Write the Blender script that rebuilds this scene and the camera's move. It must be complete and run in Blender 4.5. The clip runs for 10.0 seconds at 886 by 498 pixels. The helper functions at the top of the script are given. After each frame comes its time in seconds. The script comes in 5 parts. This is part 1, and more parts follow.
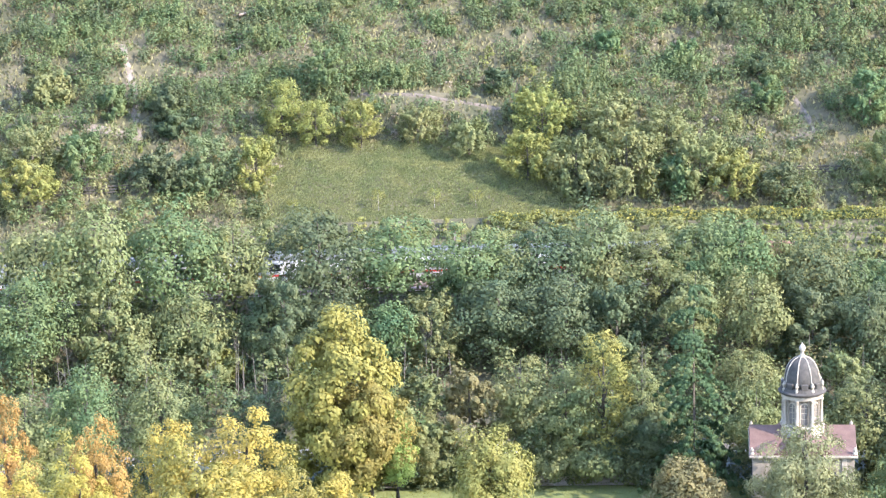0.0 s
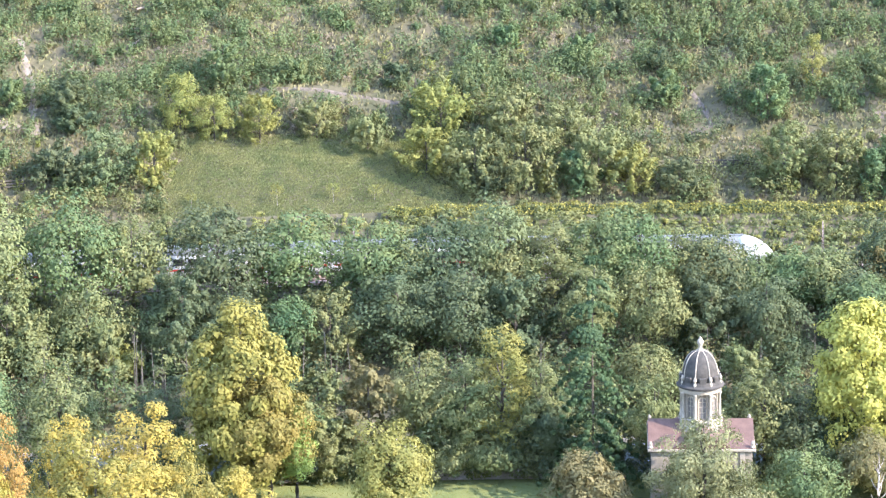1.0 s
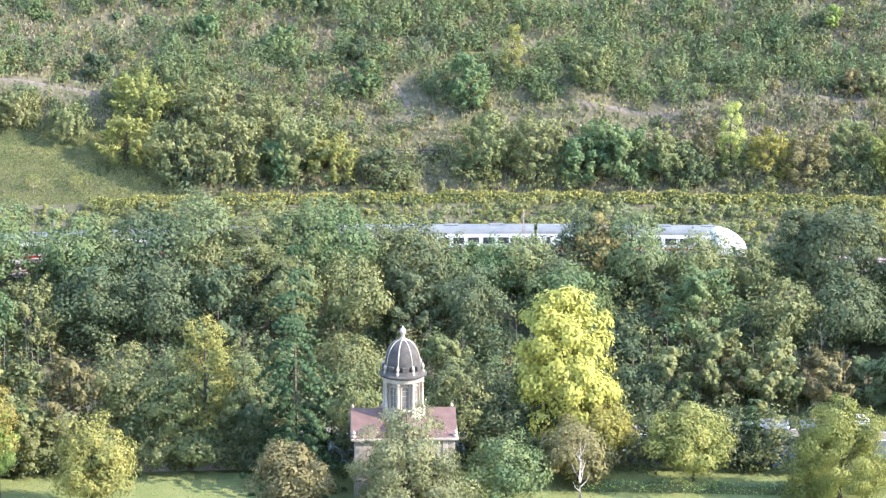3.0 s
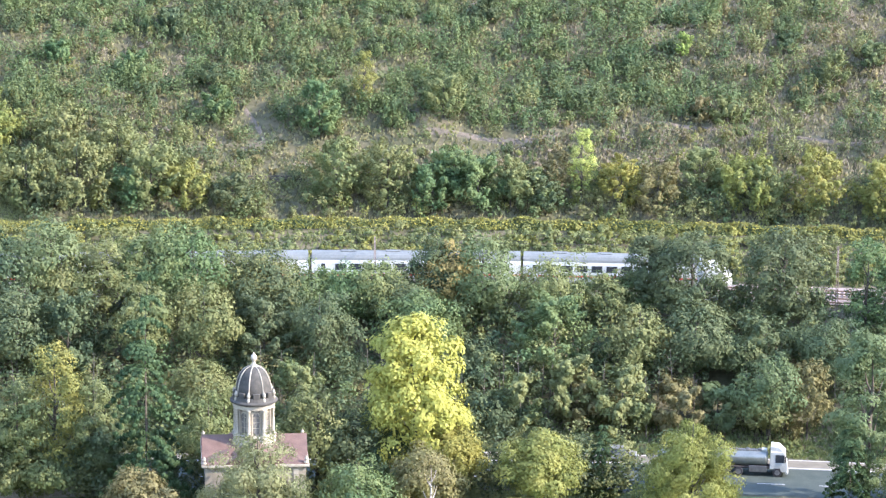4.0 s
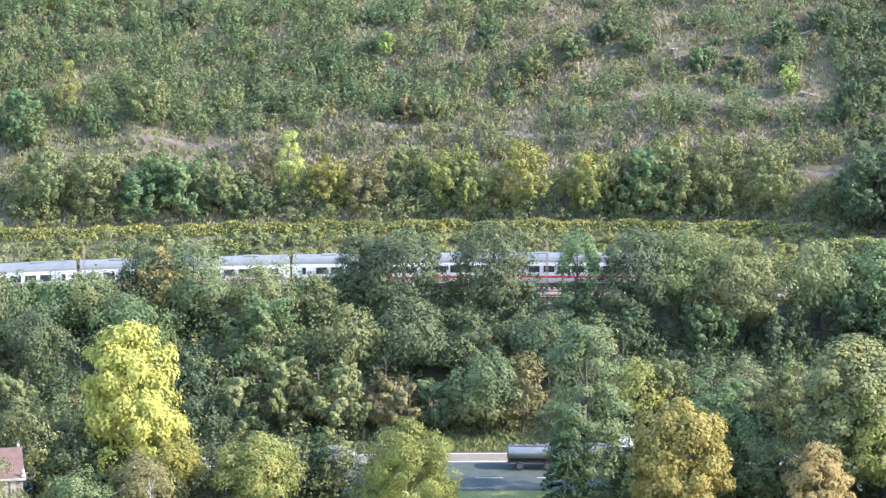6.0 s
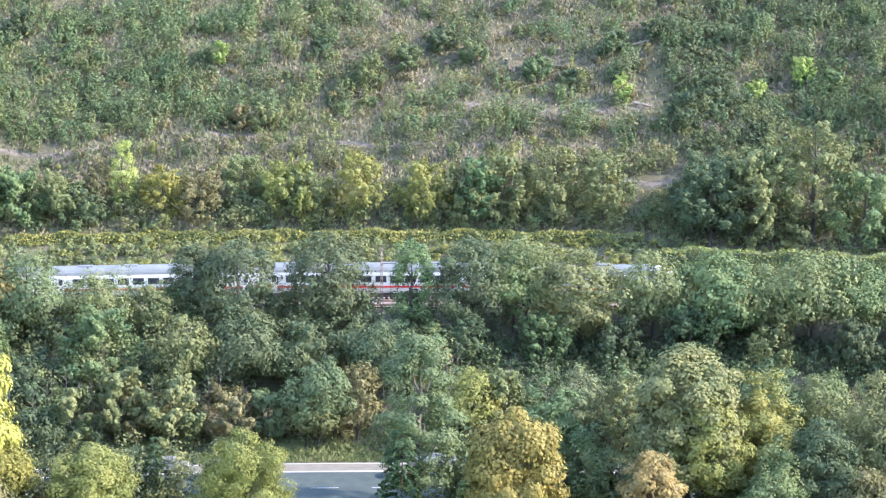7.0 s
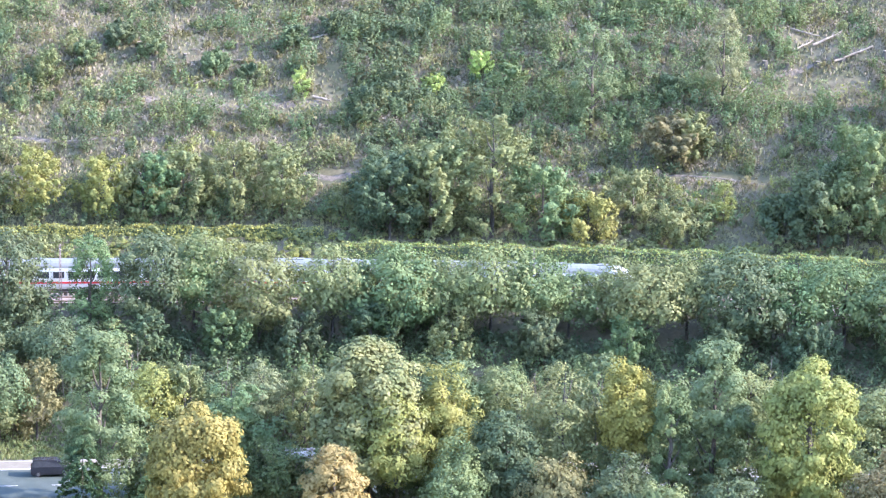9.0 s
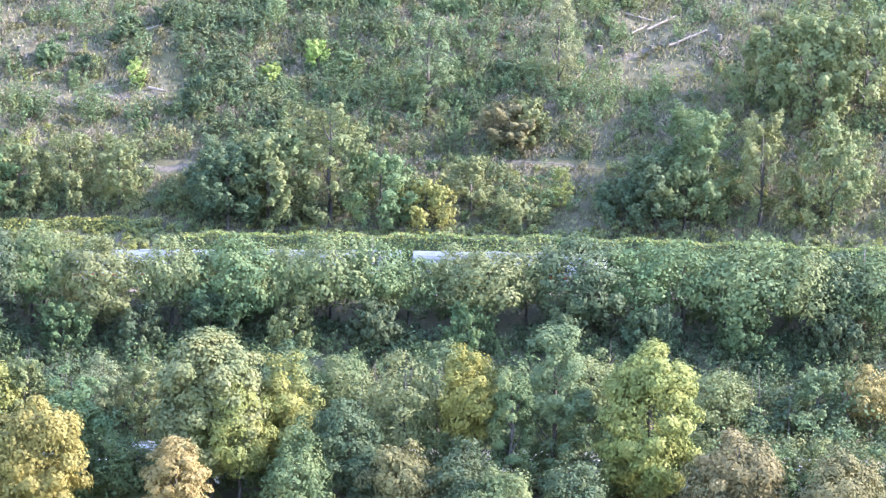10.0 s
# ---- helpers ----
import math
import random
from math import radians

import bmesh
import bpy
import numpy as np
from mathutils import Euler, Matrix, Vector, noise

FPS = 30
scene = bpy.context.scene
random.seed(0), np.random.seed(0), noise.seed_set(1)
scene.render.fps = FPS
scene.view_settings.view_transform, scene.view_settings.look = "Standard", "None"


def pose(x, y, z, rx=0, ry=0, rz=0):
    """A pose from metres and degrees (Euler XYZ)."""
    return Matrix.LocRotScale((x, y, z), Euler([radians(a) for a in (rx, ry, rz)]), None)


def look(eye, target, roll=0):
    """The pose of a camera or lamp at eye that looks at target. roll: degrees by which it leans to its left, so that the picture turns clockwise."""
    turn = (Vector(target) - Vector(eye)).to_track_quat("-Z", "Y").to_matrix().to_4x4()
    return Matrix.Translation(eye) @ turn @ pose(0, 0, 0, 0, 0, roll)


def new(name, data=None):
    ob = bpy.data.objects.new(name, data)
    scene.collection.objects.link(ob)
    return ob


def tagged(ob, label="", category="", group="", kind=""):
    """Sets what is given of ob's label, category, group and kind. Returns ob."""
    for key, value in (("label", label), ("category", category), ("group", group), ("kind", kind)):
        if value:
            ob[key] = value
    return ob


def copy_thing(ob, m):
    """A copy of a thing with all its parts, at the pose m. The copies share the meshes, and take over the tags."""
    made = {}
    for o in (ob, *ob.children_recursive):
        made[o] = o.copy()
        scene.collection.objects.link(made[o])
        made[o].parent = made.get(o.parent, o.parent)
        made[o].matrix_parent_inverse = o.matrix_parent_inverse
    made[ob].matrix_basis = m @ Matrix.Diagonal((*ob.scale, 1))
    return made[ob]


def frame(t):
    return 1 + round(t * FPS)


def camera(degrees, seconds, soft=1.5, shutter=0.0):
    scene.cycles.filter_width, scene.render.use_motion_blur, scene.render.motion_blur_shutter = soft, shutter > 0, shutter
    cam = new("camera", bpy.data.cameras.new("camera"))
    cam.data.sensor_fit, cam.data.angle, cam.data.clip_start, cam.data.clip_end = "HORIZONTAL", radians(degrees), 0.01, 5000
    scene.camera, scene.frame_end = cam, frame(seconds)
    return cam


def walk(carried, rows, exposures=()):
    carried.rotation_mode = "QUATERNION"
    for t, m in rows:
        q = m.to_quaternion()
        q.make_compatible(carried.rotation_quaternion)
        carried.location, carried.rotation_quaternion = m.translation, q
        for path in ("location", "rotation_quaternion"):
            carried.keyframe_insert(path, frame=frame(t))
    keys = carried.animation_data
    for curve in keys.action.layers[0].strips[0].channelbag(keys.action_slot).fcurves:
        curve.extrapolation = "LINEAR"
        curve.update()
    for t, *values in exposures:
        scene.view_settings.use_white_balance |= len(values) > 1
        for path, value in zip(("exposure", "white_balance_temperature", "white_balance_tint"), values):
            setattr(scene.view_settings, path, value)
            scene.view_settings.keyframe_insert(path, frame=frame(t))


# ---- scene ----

# camera: stands on a hillside and pans across the valley with a long lens
cam = camera(15.0, 10.0, soft=1.3)
EYE = (0.0, 0.0, 112.0)


def aim(yaw, down, roll):
    """yaw to the right, tilt below the horizon, lean, in degrees."""
    a, b = radians(yaw), radians(down)
    target = (EYE[0] + math.sin(a) * math.cos(b), EYE[1] + math.cos(a) * math.cos(b), EYE[2] - math.sin(b))
    return look(EYE, target, -roll)


walk(cam, [(t, aim(a, b, c)) for t, a, b, c in (
    (0, -10.785, 13.253, 1.39), (0.5, -9.718, 13.318, 1.10), (1, -9.018, 13.383, 1.06),
    (1.5, -8.132, 13.435, 0.80), (2, -7.084, 13.512, 0.56), (2.5, -5.690, 13.603, 0.41),
    (3, -3.809, 13.604, 0.18), (3.2, -3.223, 13.545, 0.24), (4.3, -0.487, 13.032, -0.64),
    (4.5, 0.000, 13.000, -0.54), (5, 1.242, 13.006, -0.24), (5.2, 1.730, 13.045, -0.07),
    (6.3, 4.707, 13.103, 0.42), (6.5, 5.286, 13.068, 0.26), (7, 6.746, 12.958, -0.10),
    (7.5, 8.148, 12.976, -0.71), (8, 9.641, 12.983, -0.72), (8.5, 10.931, 12.994, -1.01),
    (9, 12.337, 13.009, -0.91), (9.5, 13.622, 13.069, -0.84), (10, 15.159, 13.173, -0.68))],
    exposures=((0.0, 2.68, 6030, 31), (2.5, 2.68, 6030, 30), (4.5, 2.52, 6060, 29), (6.5, 2.58, 5930, 30),
               (7.5, 2.79, 5790, 32), (9.0, 3.04, 5670, 35), (10.0, 3.07, 5640, 35)))

# light: a clear autumn afternoon, sun from the right and behind the camera
SUN_AZ, SUN_EL = radians(105), radians(33)
world = bpy.data.worlds.new("sky")
scene.world = world
world.use_nodes = True
sky = world.node_tree.nodes.new("ShaderNodeTexSky")
sky.sky_type = 'NISHITA'
sky.sun_disc = False
sky.sun_elevation, sky.sun_rotation = SUN_EL, SUN_AZ
sky.air_density, sky.dust_density = 1.4, 0.5
back = world.node_tree.nodes["Background"]
back.inputs["Strength"].default_value = 0.15
world.node_tree.links.new(sky.outputs[0], back.inputs["Color"])
sun = new("sun", bpy.data.lights.new("sun", 'SUN'))
sun.data.energy, sun.data.angle, sun.data.color = 2.1, radians(0.6), (1.0, 0.91, 0.72)
s = Vector((math.sin(SUN_AZ) * math.cos(SUN_EL), math.cos(SUN_AZ) * math.cos(SUN_EL), math.sin(SUN_EL)))
sun.matrix_world = look(s * 300, (0, 0, 0))


# ---- materials ----
def mat(name, c1, c2=None, rough=0.7, scale=1.0, metal=0.0, bump=0.0, fine=None, leaf=0.0, island=0.0, spec=None, vary=0.3):
    """Two-tone noise at a coarse and a fine scale; leaf: share of light let through; island: variation leaf by leaf."""
    m = bpy.data.materials.new(name)
    m.use_nodes = True
    nt = m.node_tree
    N, L = nt.nodes, nt.links.new
    b = N["Principled BSDF"]
    b.inputs["Roughness"].default_value, b.inputs["Metallic"].default_value = rough, metal
    if spec is not None:
        b.inputs["Specular IOR Level"].default_value = spec
    if c2 is None:
        c2 = tuple(0.75 * v for v in c1)
    geo = N.new("ShaderNodeNewGeometry")
    n1 = N.new("ShaderNodeTexNoise")
    n1.inputs["Scale"].default_value, n1.inputs["Detail"].default_value = scale, 4
    L(geo.outputs["Position"], n1.inputs["Vector"])
    ramp = N.new("ShaderNodeMapRange")
    ramp.inputs["From Min"].default_value, ramp.inputs["From Max"].default_value = 0.32, 0.68
    L(n1.outputs["Fac"], ramp.inputs["Value"])
    mix = N.new("ShaderNodeMix")
    mix.data_type = 'RGBA'
    mix.inputs["A"].default_value, mix.inputs["B"].default_value = (*c1, 1), (*c2, 1)
    L(ramp.outputs["Result"], mix.inputs["Factor"])
    n2 = N.new("ShaderNodeTexNoise")
    n2.inputs["Scale"].default_value, n2.inputs["Detail"].default_value = fine or scale * 9, 3
    L(geo.outputs["Position"], n2.inputs["Vector"])
    val = N.new("ShaderNodeMapRange")
    val.inputs["To Min"].default_value, val.inputs["To Max"].default_value = 1 - vary, 1 + vary
    L(n2.outputs["Fac"], val.inputs["Value"])
    hsv = N.new("ShaderNodeHueSaturation")
    L(mix.outputs["Result"], hsv.inputs["Color"])
    L(val.outputs["Result"], hsv.inputs["Value"])
    col = hsv.outputs["Color"]
    if island:
        iv = N.new("ShaderNodeMapRange")
        iv.inputs["To Min"].default_value, iv.inputs["To Max"].default_value = 1 - island, 1 + island
        L(geo.outputs["Random Per Island"], iv.inputs["Value"])
        oi = N.new("ShaderNodeObjectInfo")
        ov = N.new("ShaderNodeMapRange")
        ov.inputs["To Min"].default_value, ov.inputs["To Max"].default_value = 0.482, 0.512
        L(oi.outputs["Random"], ov.inputs["Value"])
        h2 = N.new("ShaderNodeHueSaturation")
        L(col, h2.inputs["Color"])
        L(iv.outputs["Result"], h2.inputs["Value"])
        L(ov.outputs["Result"], h2.inputs["Hue"])
        col = h2.outputs["Color"]
    L(col, b.inputs["Base Color"])
    if bump:
        bp = N.new("ShaderNodeBump")
        bp.inputs["Strength"].default_value, bp.inputs["Distance"].default_value = bump, 0.05
        L(n2.outputs["Fac"], bp.inputs["Height"])
        L(bp.outputs["Normal"], b.inputs["Normal"])
    if leaf:
        tr = N.new("ShaderNodeBsdfTranslucent")
        L(col, tr.inputs["Color"])
        ms = N.new("ShaderNodeMixShader")
        ms.inputs["Fac"].default_value = leaf
        L(b.outputs[0], ms.inputs[1])
        L(tr.outputs[0], ms.inputs[2])
        L(ms.outputs[0], N["Material Output"].inputs["Surface"])
    return m


def foliage(name, c1, c2):
    return mat(name, c1, c2, rough=0.55, scale=0.35, fine=1.6, leaf=0.30, island=0.10, spec=0.12, vary=0.16)


LEAF = {
    "dark": foliage("leaf_dark", (0.071, 0.111, 0.056), (0.122, 0.154, 0.068)),
    "green": foliage("leaf_green", (0.090, 0.155, 0.066), (0.160, 0.215, 0.080)),
    "olive": foliage("leaf_olive", (0.136, 0.176, 0.068), (0.215, 0.236, 0.092)),
    "lime": foliage("leaf_lime", (0.22, 0.33, 0.08), (0.36, 0.42, 0.12)),
    "yelgreen": foliage("leaf_yelgreen", (0.172, 0.202, 0.056), (0.275, 0.28, 0.078)),
    "yellow": foliage("leaf_yellow", (0.34, 0.345, 0.078), (0.45, 0.43, 0.105)),
    "gold": foliage("leaf_gold", (0.192, 0.188, 0.048), (0.29, 0.26, 0.068)),
    "orange": foliage("leaf_orange", (0.245, 0.212, 0.070), (0.335, 0.282, 0.098)),
    "autumn": foliage("leaf_autumn", (0.28, 0.265, 0.055), (0.41, 0.355, 0.075)),
    "rust": foliage("leaf_rust", (0.30, 0.205, 0.055), (0.38, 0.28, 0.075)),
    "brown": foliage("leaf_brown", (0.150, 0.146, 0.062), (0.228, 0.208, 0.088)),
    "grey": foliage("leaf_grey", (0.160, 0.188, 0.086), (0.235, 0.252, 0.116)),
    "teal": foliage("leaf_teal", (0.106, 0.158, 0.070), (0.166, 0.212, 0.090)),
    "spruce": foliage("leaf_spruce", (0.064, 0.114, 0.050), (0.102, 0.152, 0.064)),
    "dry": foliage("twig_dry", (0.205, 0.18, 0.125), (0.305, 0.265, 0.19)),
    "grass": foliage("grass_blade", (0.175, 0.182, 0.088), (0.275, 0.258, 0.135)),
}
BARK = mat("bark", (0.06, 0.055, 0.04), (0.11, 0.10, 0.075), 0.9, 3, bump=0.5)
BIRCH = mat("pale_bark", (0.45, 0.43, 0.38), (0.25, 0.22, 0.18), 0.8, 4)
WOOD = mat("cut_wood", (0.28, 0.24, 0.175), (0.19, 0.16, 0.115), 0.8, 3)
STONE = mat("sandstone", (0.33, 0.295, 0.215), (0.24, 0.215, 0.155), 0.85, 1.5, bump=0.3)
PALE = mat("pale_stone", (0.43, 0.395, 0.295), (0.29, 0.265, 0.195), 0.8, 0.9, bump=0.2)
LEAD = mat("lead_sheet", (0.050, 0.050, 0.042), (0.085, 0.082, 0.068), 0.8, 2, spec=0.25)
ROOF = mat("roof_slate_brown", (0.105, 0.064, 0.046), (0.14, 0.088, 0.064), 0.75, 1.2, bump=0.4)
LEADED = mat("leaded_glass", (0.10, 0.10, 0.085), (0.17, 0.165, 0.14), 0.35, 2.5)
GLASS = mat("dark_glass", (0.03, 0.035, 0.04), (0.05, 0.055, 0.06), 0.12, 2)
ASPHALT = mat("asphalt", (0.036, 0.054, 0.043), (0.056, 0.074, 0.059), 0.85, 0.6, bump=0.2)
# asphalt again, with the sunlight on the far lane mixed into its colour
SUNLIT_LANE = mat("sunlit_asphalt", (0.135, 0.128, 0.094), (0.18, 0.168, 0.122), 0.85, 0.7, bump=0.2)
LINE = mat("road_paint", (0.52, 0.52, 0.49), (0.42, 0.42, 0.40), 0.6, 3)
BALLAST = mat("ballast", (0.20, 0.165, 0.135), (0.28, 0.235, 0.20), 0.95, 1.0, bump=1.0, fine=6)
STEEL = mat("rail_steel", (0.30, 0.22, 0.17), (0.22, 0.15, 0.11), 0.5, 4, metal=0.6)
SLEEPER = mat("concrete_sleeper", (0.42, 0.37, 0.31), (0.33, 0.28, 0.23), 0.9, 2)
MASTM = mat("galvanised_mast", (0.20, 0.16, 0.13), (0.27, 0.23, 0.20), 0.7, 2)
WHITE = mat("train_white", (0.57, 0.61, 0.57), (0.51, 0.55, 0.51), 0.3, 0.5)
TROOF = mat("train_roof_grey", (0.12, 0.14, 0.132), (0.165, 0.185, 0.172), 0.6, 0.6)
RED = mat("train_red", (0.60, 0.035, 0.04), (0.50, 0.03, 0.035), 0.35, 0.6)
UNDER = mat("underframe", (0.06, 0.055, 0.05), (0.09, 0.08, 0.07), 0.8, 1.5)
CHROME = mat("tank_steel", (0.19, 0.215, 0.19), (0.25, 0.27, 0.24), 0.36, 0.8, metal=0.6)
TRUCKW = mat("cab_white", (0.50, 0.52, 0.48), (0.43, 0.45, 0.41), 0.35, 1)
TYRE = mat("tyre_rubber", (0.025, 0.025, 0.025), (0.04, 0.04, 0.04), 0.85, 3)
RIM = mat("wheel_rim", (0.22, 0.225, 0.22), (0.15, 0.155, 0.15), 0.4, 3, metal=0.6)
BLACKP = mat("car_paint_dark", (0.02, 0.022, 0.028), (0.028, 0.03, 0.036), 0.25, 1)
SILVER = mat("car_paint_silver", (0.27, 0.285, 0.275), (0.23, 0.245, 0.235), 0.3, 1, metal=0.4)
LAMP = mat("lamp_glass", (0.7, 0.7, 0.68), (0.62, 0.62, 0.6), 0.2, 4)
TAIL = mat("tail_lamp_red", (0.4, 0.02, 0.02), (0.3, 0.015, 0.015), 0.3, 4)


# ---- the lie of the land ----
BEND = 0.00135


def along(x, c):
    """The y of the line that runs along the valley at c metres across it."""
    return c - BEND * x * x


def turn_at(x):
    return math.degrees(math.atan(-2 * BEND * x))


PROFILE_C = (-80, -3, 10, 78, 250, 300, 377.5, 381, 404.5, 406, 414.5, 416.5, 427, 429.5, 520, 620, 720)
PROFILE_Z = (113, 110.2, 104, 79, -1.5, 0, 0, 0.8, 11.0, 11.4, 11.4, 11.6, 14.2, 15.0, 66, 122, 160)


def bumps(x, y, c):
    if c < 300:
        return 0.0
    n = noise.noise((x * 0.05, y * 0.05, 3.1)) + 0.5 * noise.noise((x * 0.16, y * 0.16, 7.7))
    up = min(1.0, max(0.0, (c - 430) / 12.0))
    slope = min(1.0, max(0.0, (c - 380) / 5.0)) * min(1.0, max(0.0, (404 - c) / 4.0))
    terrace = 0.9 * math.sin((c - 430) * 0.42 + 0.8 * math.sin(x * 0.03)) * up
    return (1.3 * up + 0.4 * slope) * n + terrace * 0.6


def ground_z(x, y):
    c = y + BEND * x * x
    return float(np.interp(c, PROFILE_C, PROFILE_Z)) + bumps(x, y, c)


def mesh_of(name, verts, faces, material, smooth=False):
    me = bpy.data.meshes.new(name)
    me.from_pydata(verts, [], faces)
    me.update()
    me.materials.append(material)
    if smooth:
        me.polygons.foreach_set("use_smooth", [True] * len(me.polygons))
    return me


def strip(name, c0, c1, lift, material, x0=-330, x1=330, step=3.0, thick=0.0):
    """A band that follows the valley between two lines, draped on the ground."""
    n = int((x1 - x0) / step) + 1
    v, f = [], []
    for i in range(n):
        x = x0 + (x1 - x0) * i / (n - 1)
        for c in (c0, c1):
            y = along(x, c)
            v.append((x, y, float(np.interp(c, PROFILE_C, PROFILE_Z)) + lift))
    for i in range(n - 1):
        f.append((2 * i, 2 * i + 2, 2 * i + 3, 2 * i + 1))
    if thick:
        k = len(v)
        v += [(x, y, z - thick) for x, y, z in v]
        for i in range(n - 1):
            f.append((2 * i, k + 2 * i, k + 2 * i + 2, 2 * i + 2))
            f.append((2 * i + 1, 2 * i + 3, k + 2 * i + 3, k + 2 * i + 1))
    return tagged(new(name, mesh_of(name, v, f, material)), kind="structure")


def ground_material():
    m = mat("hill_soil_and_grass", (0.056, 0.062, 0.026), (0.118, 0.104, 0.058), 0.95, 0.25, bump=0.8, fine=2.2, vary=0.5)
    return m


def build_ground():
    xs = np.concatenate([np.linspace(-1500, -330, 8)[:-1], np.linspace(-330, -130, 60)[:-1], np.linspace(-130, 190, 200)[:-1],
                         np.linspace(190, 360, 50)[:-1], np.linspace(360, 1500, 8)])
    cs = np.concatenate([np.linspace(-1500, -80, 6)[:-1], np.linspace(-80, 340, 40)[:-1], np.linspace(340, 378, 14)[:-1],
                         np.linspace(378, 520, 105)[:-1], np.linspace(520, 720, 40)[:-1], np.linspace(720, 2600, 8)])
    v = []
    for c in cs:
        for x in xs:
            xb = max(-360.0, min(360.0, x))
            y = c - BEND * xb * xb
            z = float(np.interp(c, PROFILE_C, PROFILE_Z))
            v.append((x, y, z + bumps(x, y, c)))
    nx = len(xs)
    f = [(j * nx + i, j * nx + i + 1, (j + 1) * nx + i + 1, (j + 1) * nx + i) for j in range(len(cs) - 1) for i in range(nx - 1)]
    me = mesh_of("ground", v, f, ground_material(), True)
    return tagged(new("ground", me), "grassy valley floor and brushy hillside with bare earth", "ground", kind="structure")


build_ground()


# ---- plants ----
def leaf_mesh(name, centres, normals, sizes, material, rng, sides=3, upright=False):
    """Small leaf pieces, three- or four-cornered, at the centres, facing the normals."""
    n = len(centres)
    up = rng.normal(size=(n, 3))
    if upright:
        normals = unit(normals * np.array((1, 1, 0.15)))
        up = np.cross(normals, np.array((0, 0, 1.0)) + up * 0.35)
    a = np.cross(normals, up)
    a /= np.linalg.norm(a, axis=1, keepdims=True) + 1e-9
    b = np.cross(normals, a)
    s = sizes[:, None]
    v = np.empty((n, sides, 3))
    if sides == 4:
        v[:, 0] = centres - a * s
        v[:, 1] = centres - b * s * 0.6
        v[:, 2] = centres + a * s
        v[:, 3] = centres + b * s * 0.6
    else:
        v[:, 0] = centres - a * s * 1.15
        v[:, 1] = centres + a * s * 0.8 - b * s * 0.8
        v[:, 2] = centres + a * s * 0.6 + b * s * 0.9
    me = bpy.data.meshes.new(name)
    me.vertices.add(sides * n)
    me.vertices.foreach_set("co", v.reshape(-1))
    me.loops.add(sides * n)
    me.loops.foreach_set("vertex_index", np.arange(sides * n, dtype=np.int32))
    me.polygons.add(n)
    me.polygons.foreach_set("loop_start", np.arange(0, sides * n, sides, dtype=np.int32))
    me.update(calc_edges=True)
    me.materials.append(material)
    return me


def unit(a):
    return a / (np.linalg.norm(a, axis=1, keepdims=True) + 1e-9)


def clumps_to_leaves(cc, cr, per, size, rng, lift=0.35, out=None):
    """Leaves over the outer and upper side of round clumps with centres cc and radii cr."""
    k = len(cc)
    d = unit(rng.normal(size=(k, per, 3)).reshape(-1, 3)).reshape(k, per, 3)
    face = np.zeros((k, 3)) if out is None else out
    face = unit(face + np.array((0, 0, 0.9)))[:, None, :]
    dot = (d * face).sum(2, keepdims=True)
    turn = (dot < -0.2) & (rng.random((k, per, 1)) < 0.5)
    d = np.where(turn, d - 2 * dot * face, d)
    rad = cr[:, None, None] * (0.58 + 0.50 * rng.random((k, per, 1)))
    rad = rad * (1 + 0.45 * np.maximum(0, rng.normal(-0.6, 0.5, (k, per, 1))))
    p = (cc[:, None, :] + d * rad * np.array((1, 1, 0.8))).reshape(-1, 3)
    way = np.zeros((k, 3)) if out is None else out
    nrm = unit(d.reshape(-1, 3) + 0.45 * np.repeat(way, per, 0) + rng.normal(size=(k * per, 3)) * 0.33 + np.array((0, 0, lift)))
    sz = size * (0.6 + 0.8 * rng.random(k * per))
    return p, nrm, sz


def shoot_points(rng, shoots, leaves, tall, size):
    """A loose crown of leafy sprays that point outwards and up, about 1 in radius and 2 * tall high, from z = 0."""
    per = leaves // shoots
    a = rng.random(shoots) * 2 * np.pi
    z = rng.random(shoots) ** 0.8
    girth = np.clip(np.sin(np.pi * np.clip(0.16 + 0.80 * z, 0, 1)), 0, 1) ** 0.7
    girth = girth * np.array([0.8 + 0.55 * noise.noise((math.cos(q) * 1.4 + shoots, math.sin(q) * 1.4, h * 2.2)) for q, h in zip(a, z)])
    out = np.stack([np.cos(a), np.sin(a), 0.35 + 0.6 * rng.random(shoots)], 1)
    root = np.stack([np.cos(a) * girth * 0.62, np.sin(a) * girth * 0.62, z * 0.84], 1)
    t = rng.random((shoots, per)) ** 0.8
    d = unit(rng.normal(size=(shoots * per, 3))).reshape(shoots, per, 3)
    run = (0.20 + 0.26 * rng.random((shoots, 1)))
    wide = (0.20 * (1.1 - 0.85 * t))[..., None]
    p = root[:, None, :] * np.array((1, 1, 2 * tall)) + out[:, None, :] * (run * (t - 0.25))[..., None] + d * wide * (0.5 + 0.55 * rng.random((shoots, per, 1)))
    nrm = 0.8 * d + 0.55 * unit(out)[:, None, :] + np.array((0, 0, 0.2)) + rng.normal(size=d.shape) * 0.3
    n = shoots * per
    return p.reshape(-1, 3), unit(nrm.reshape(-1, 3)), size * (0.6 + 0.8 * rng.random(n)), rng


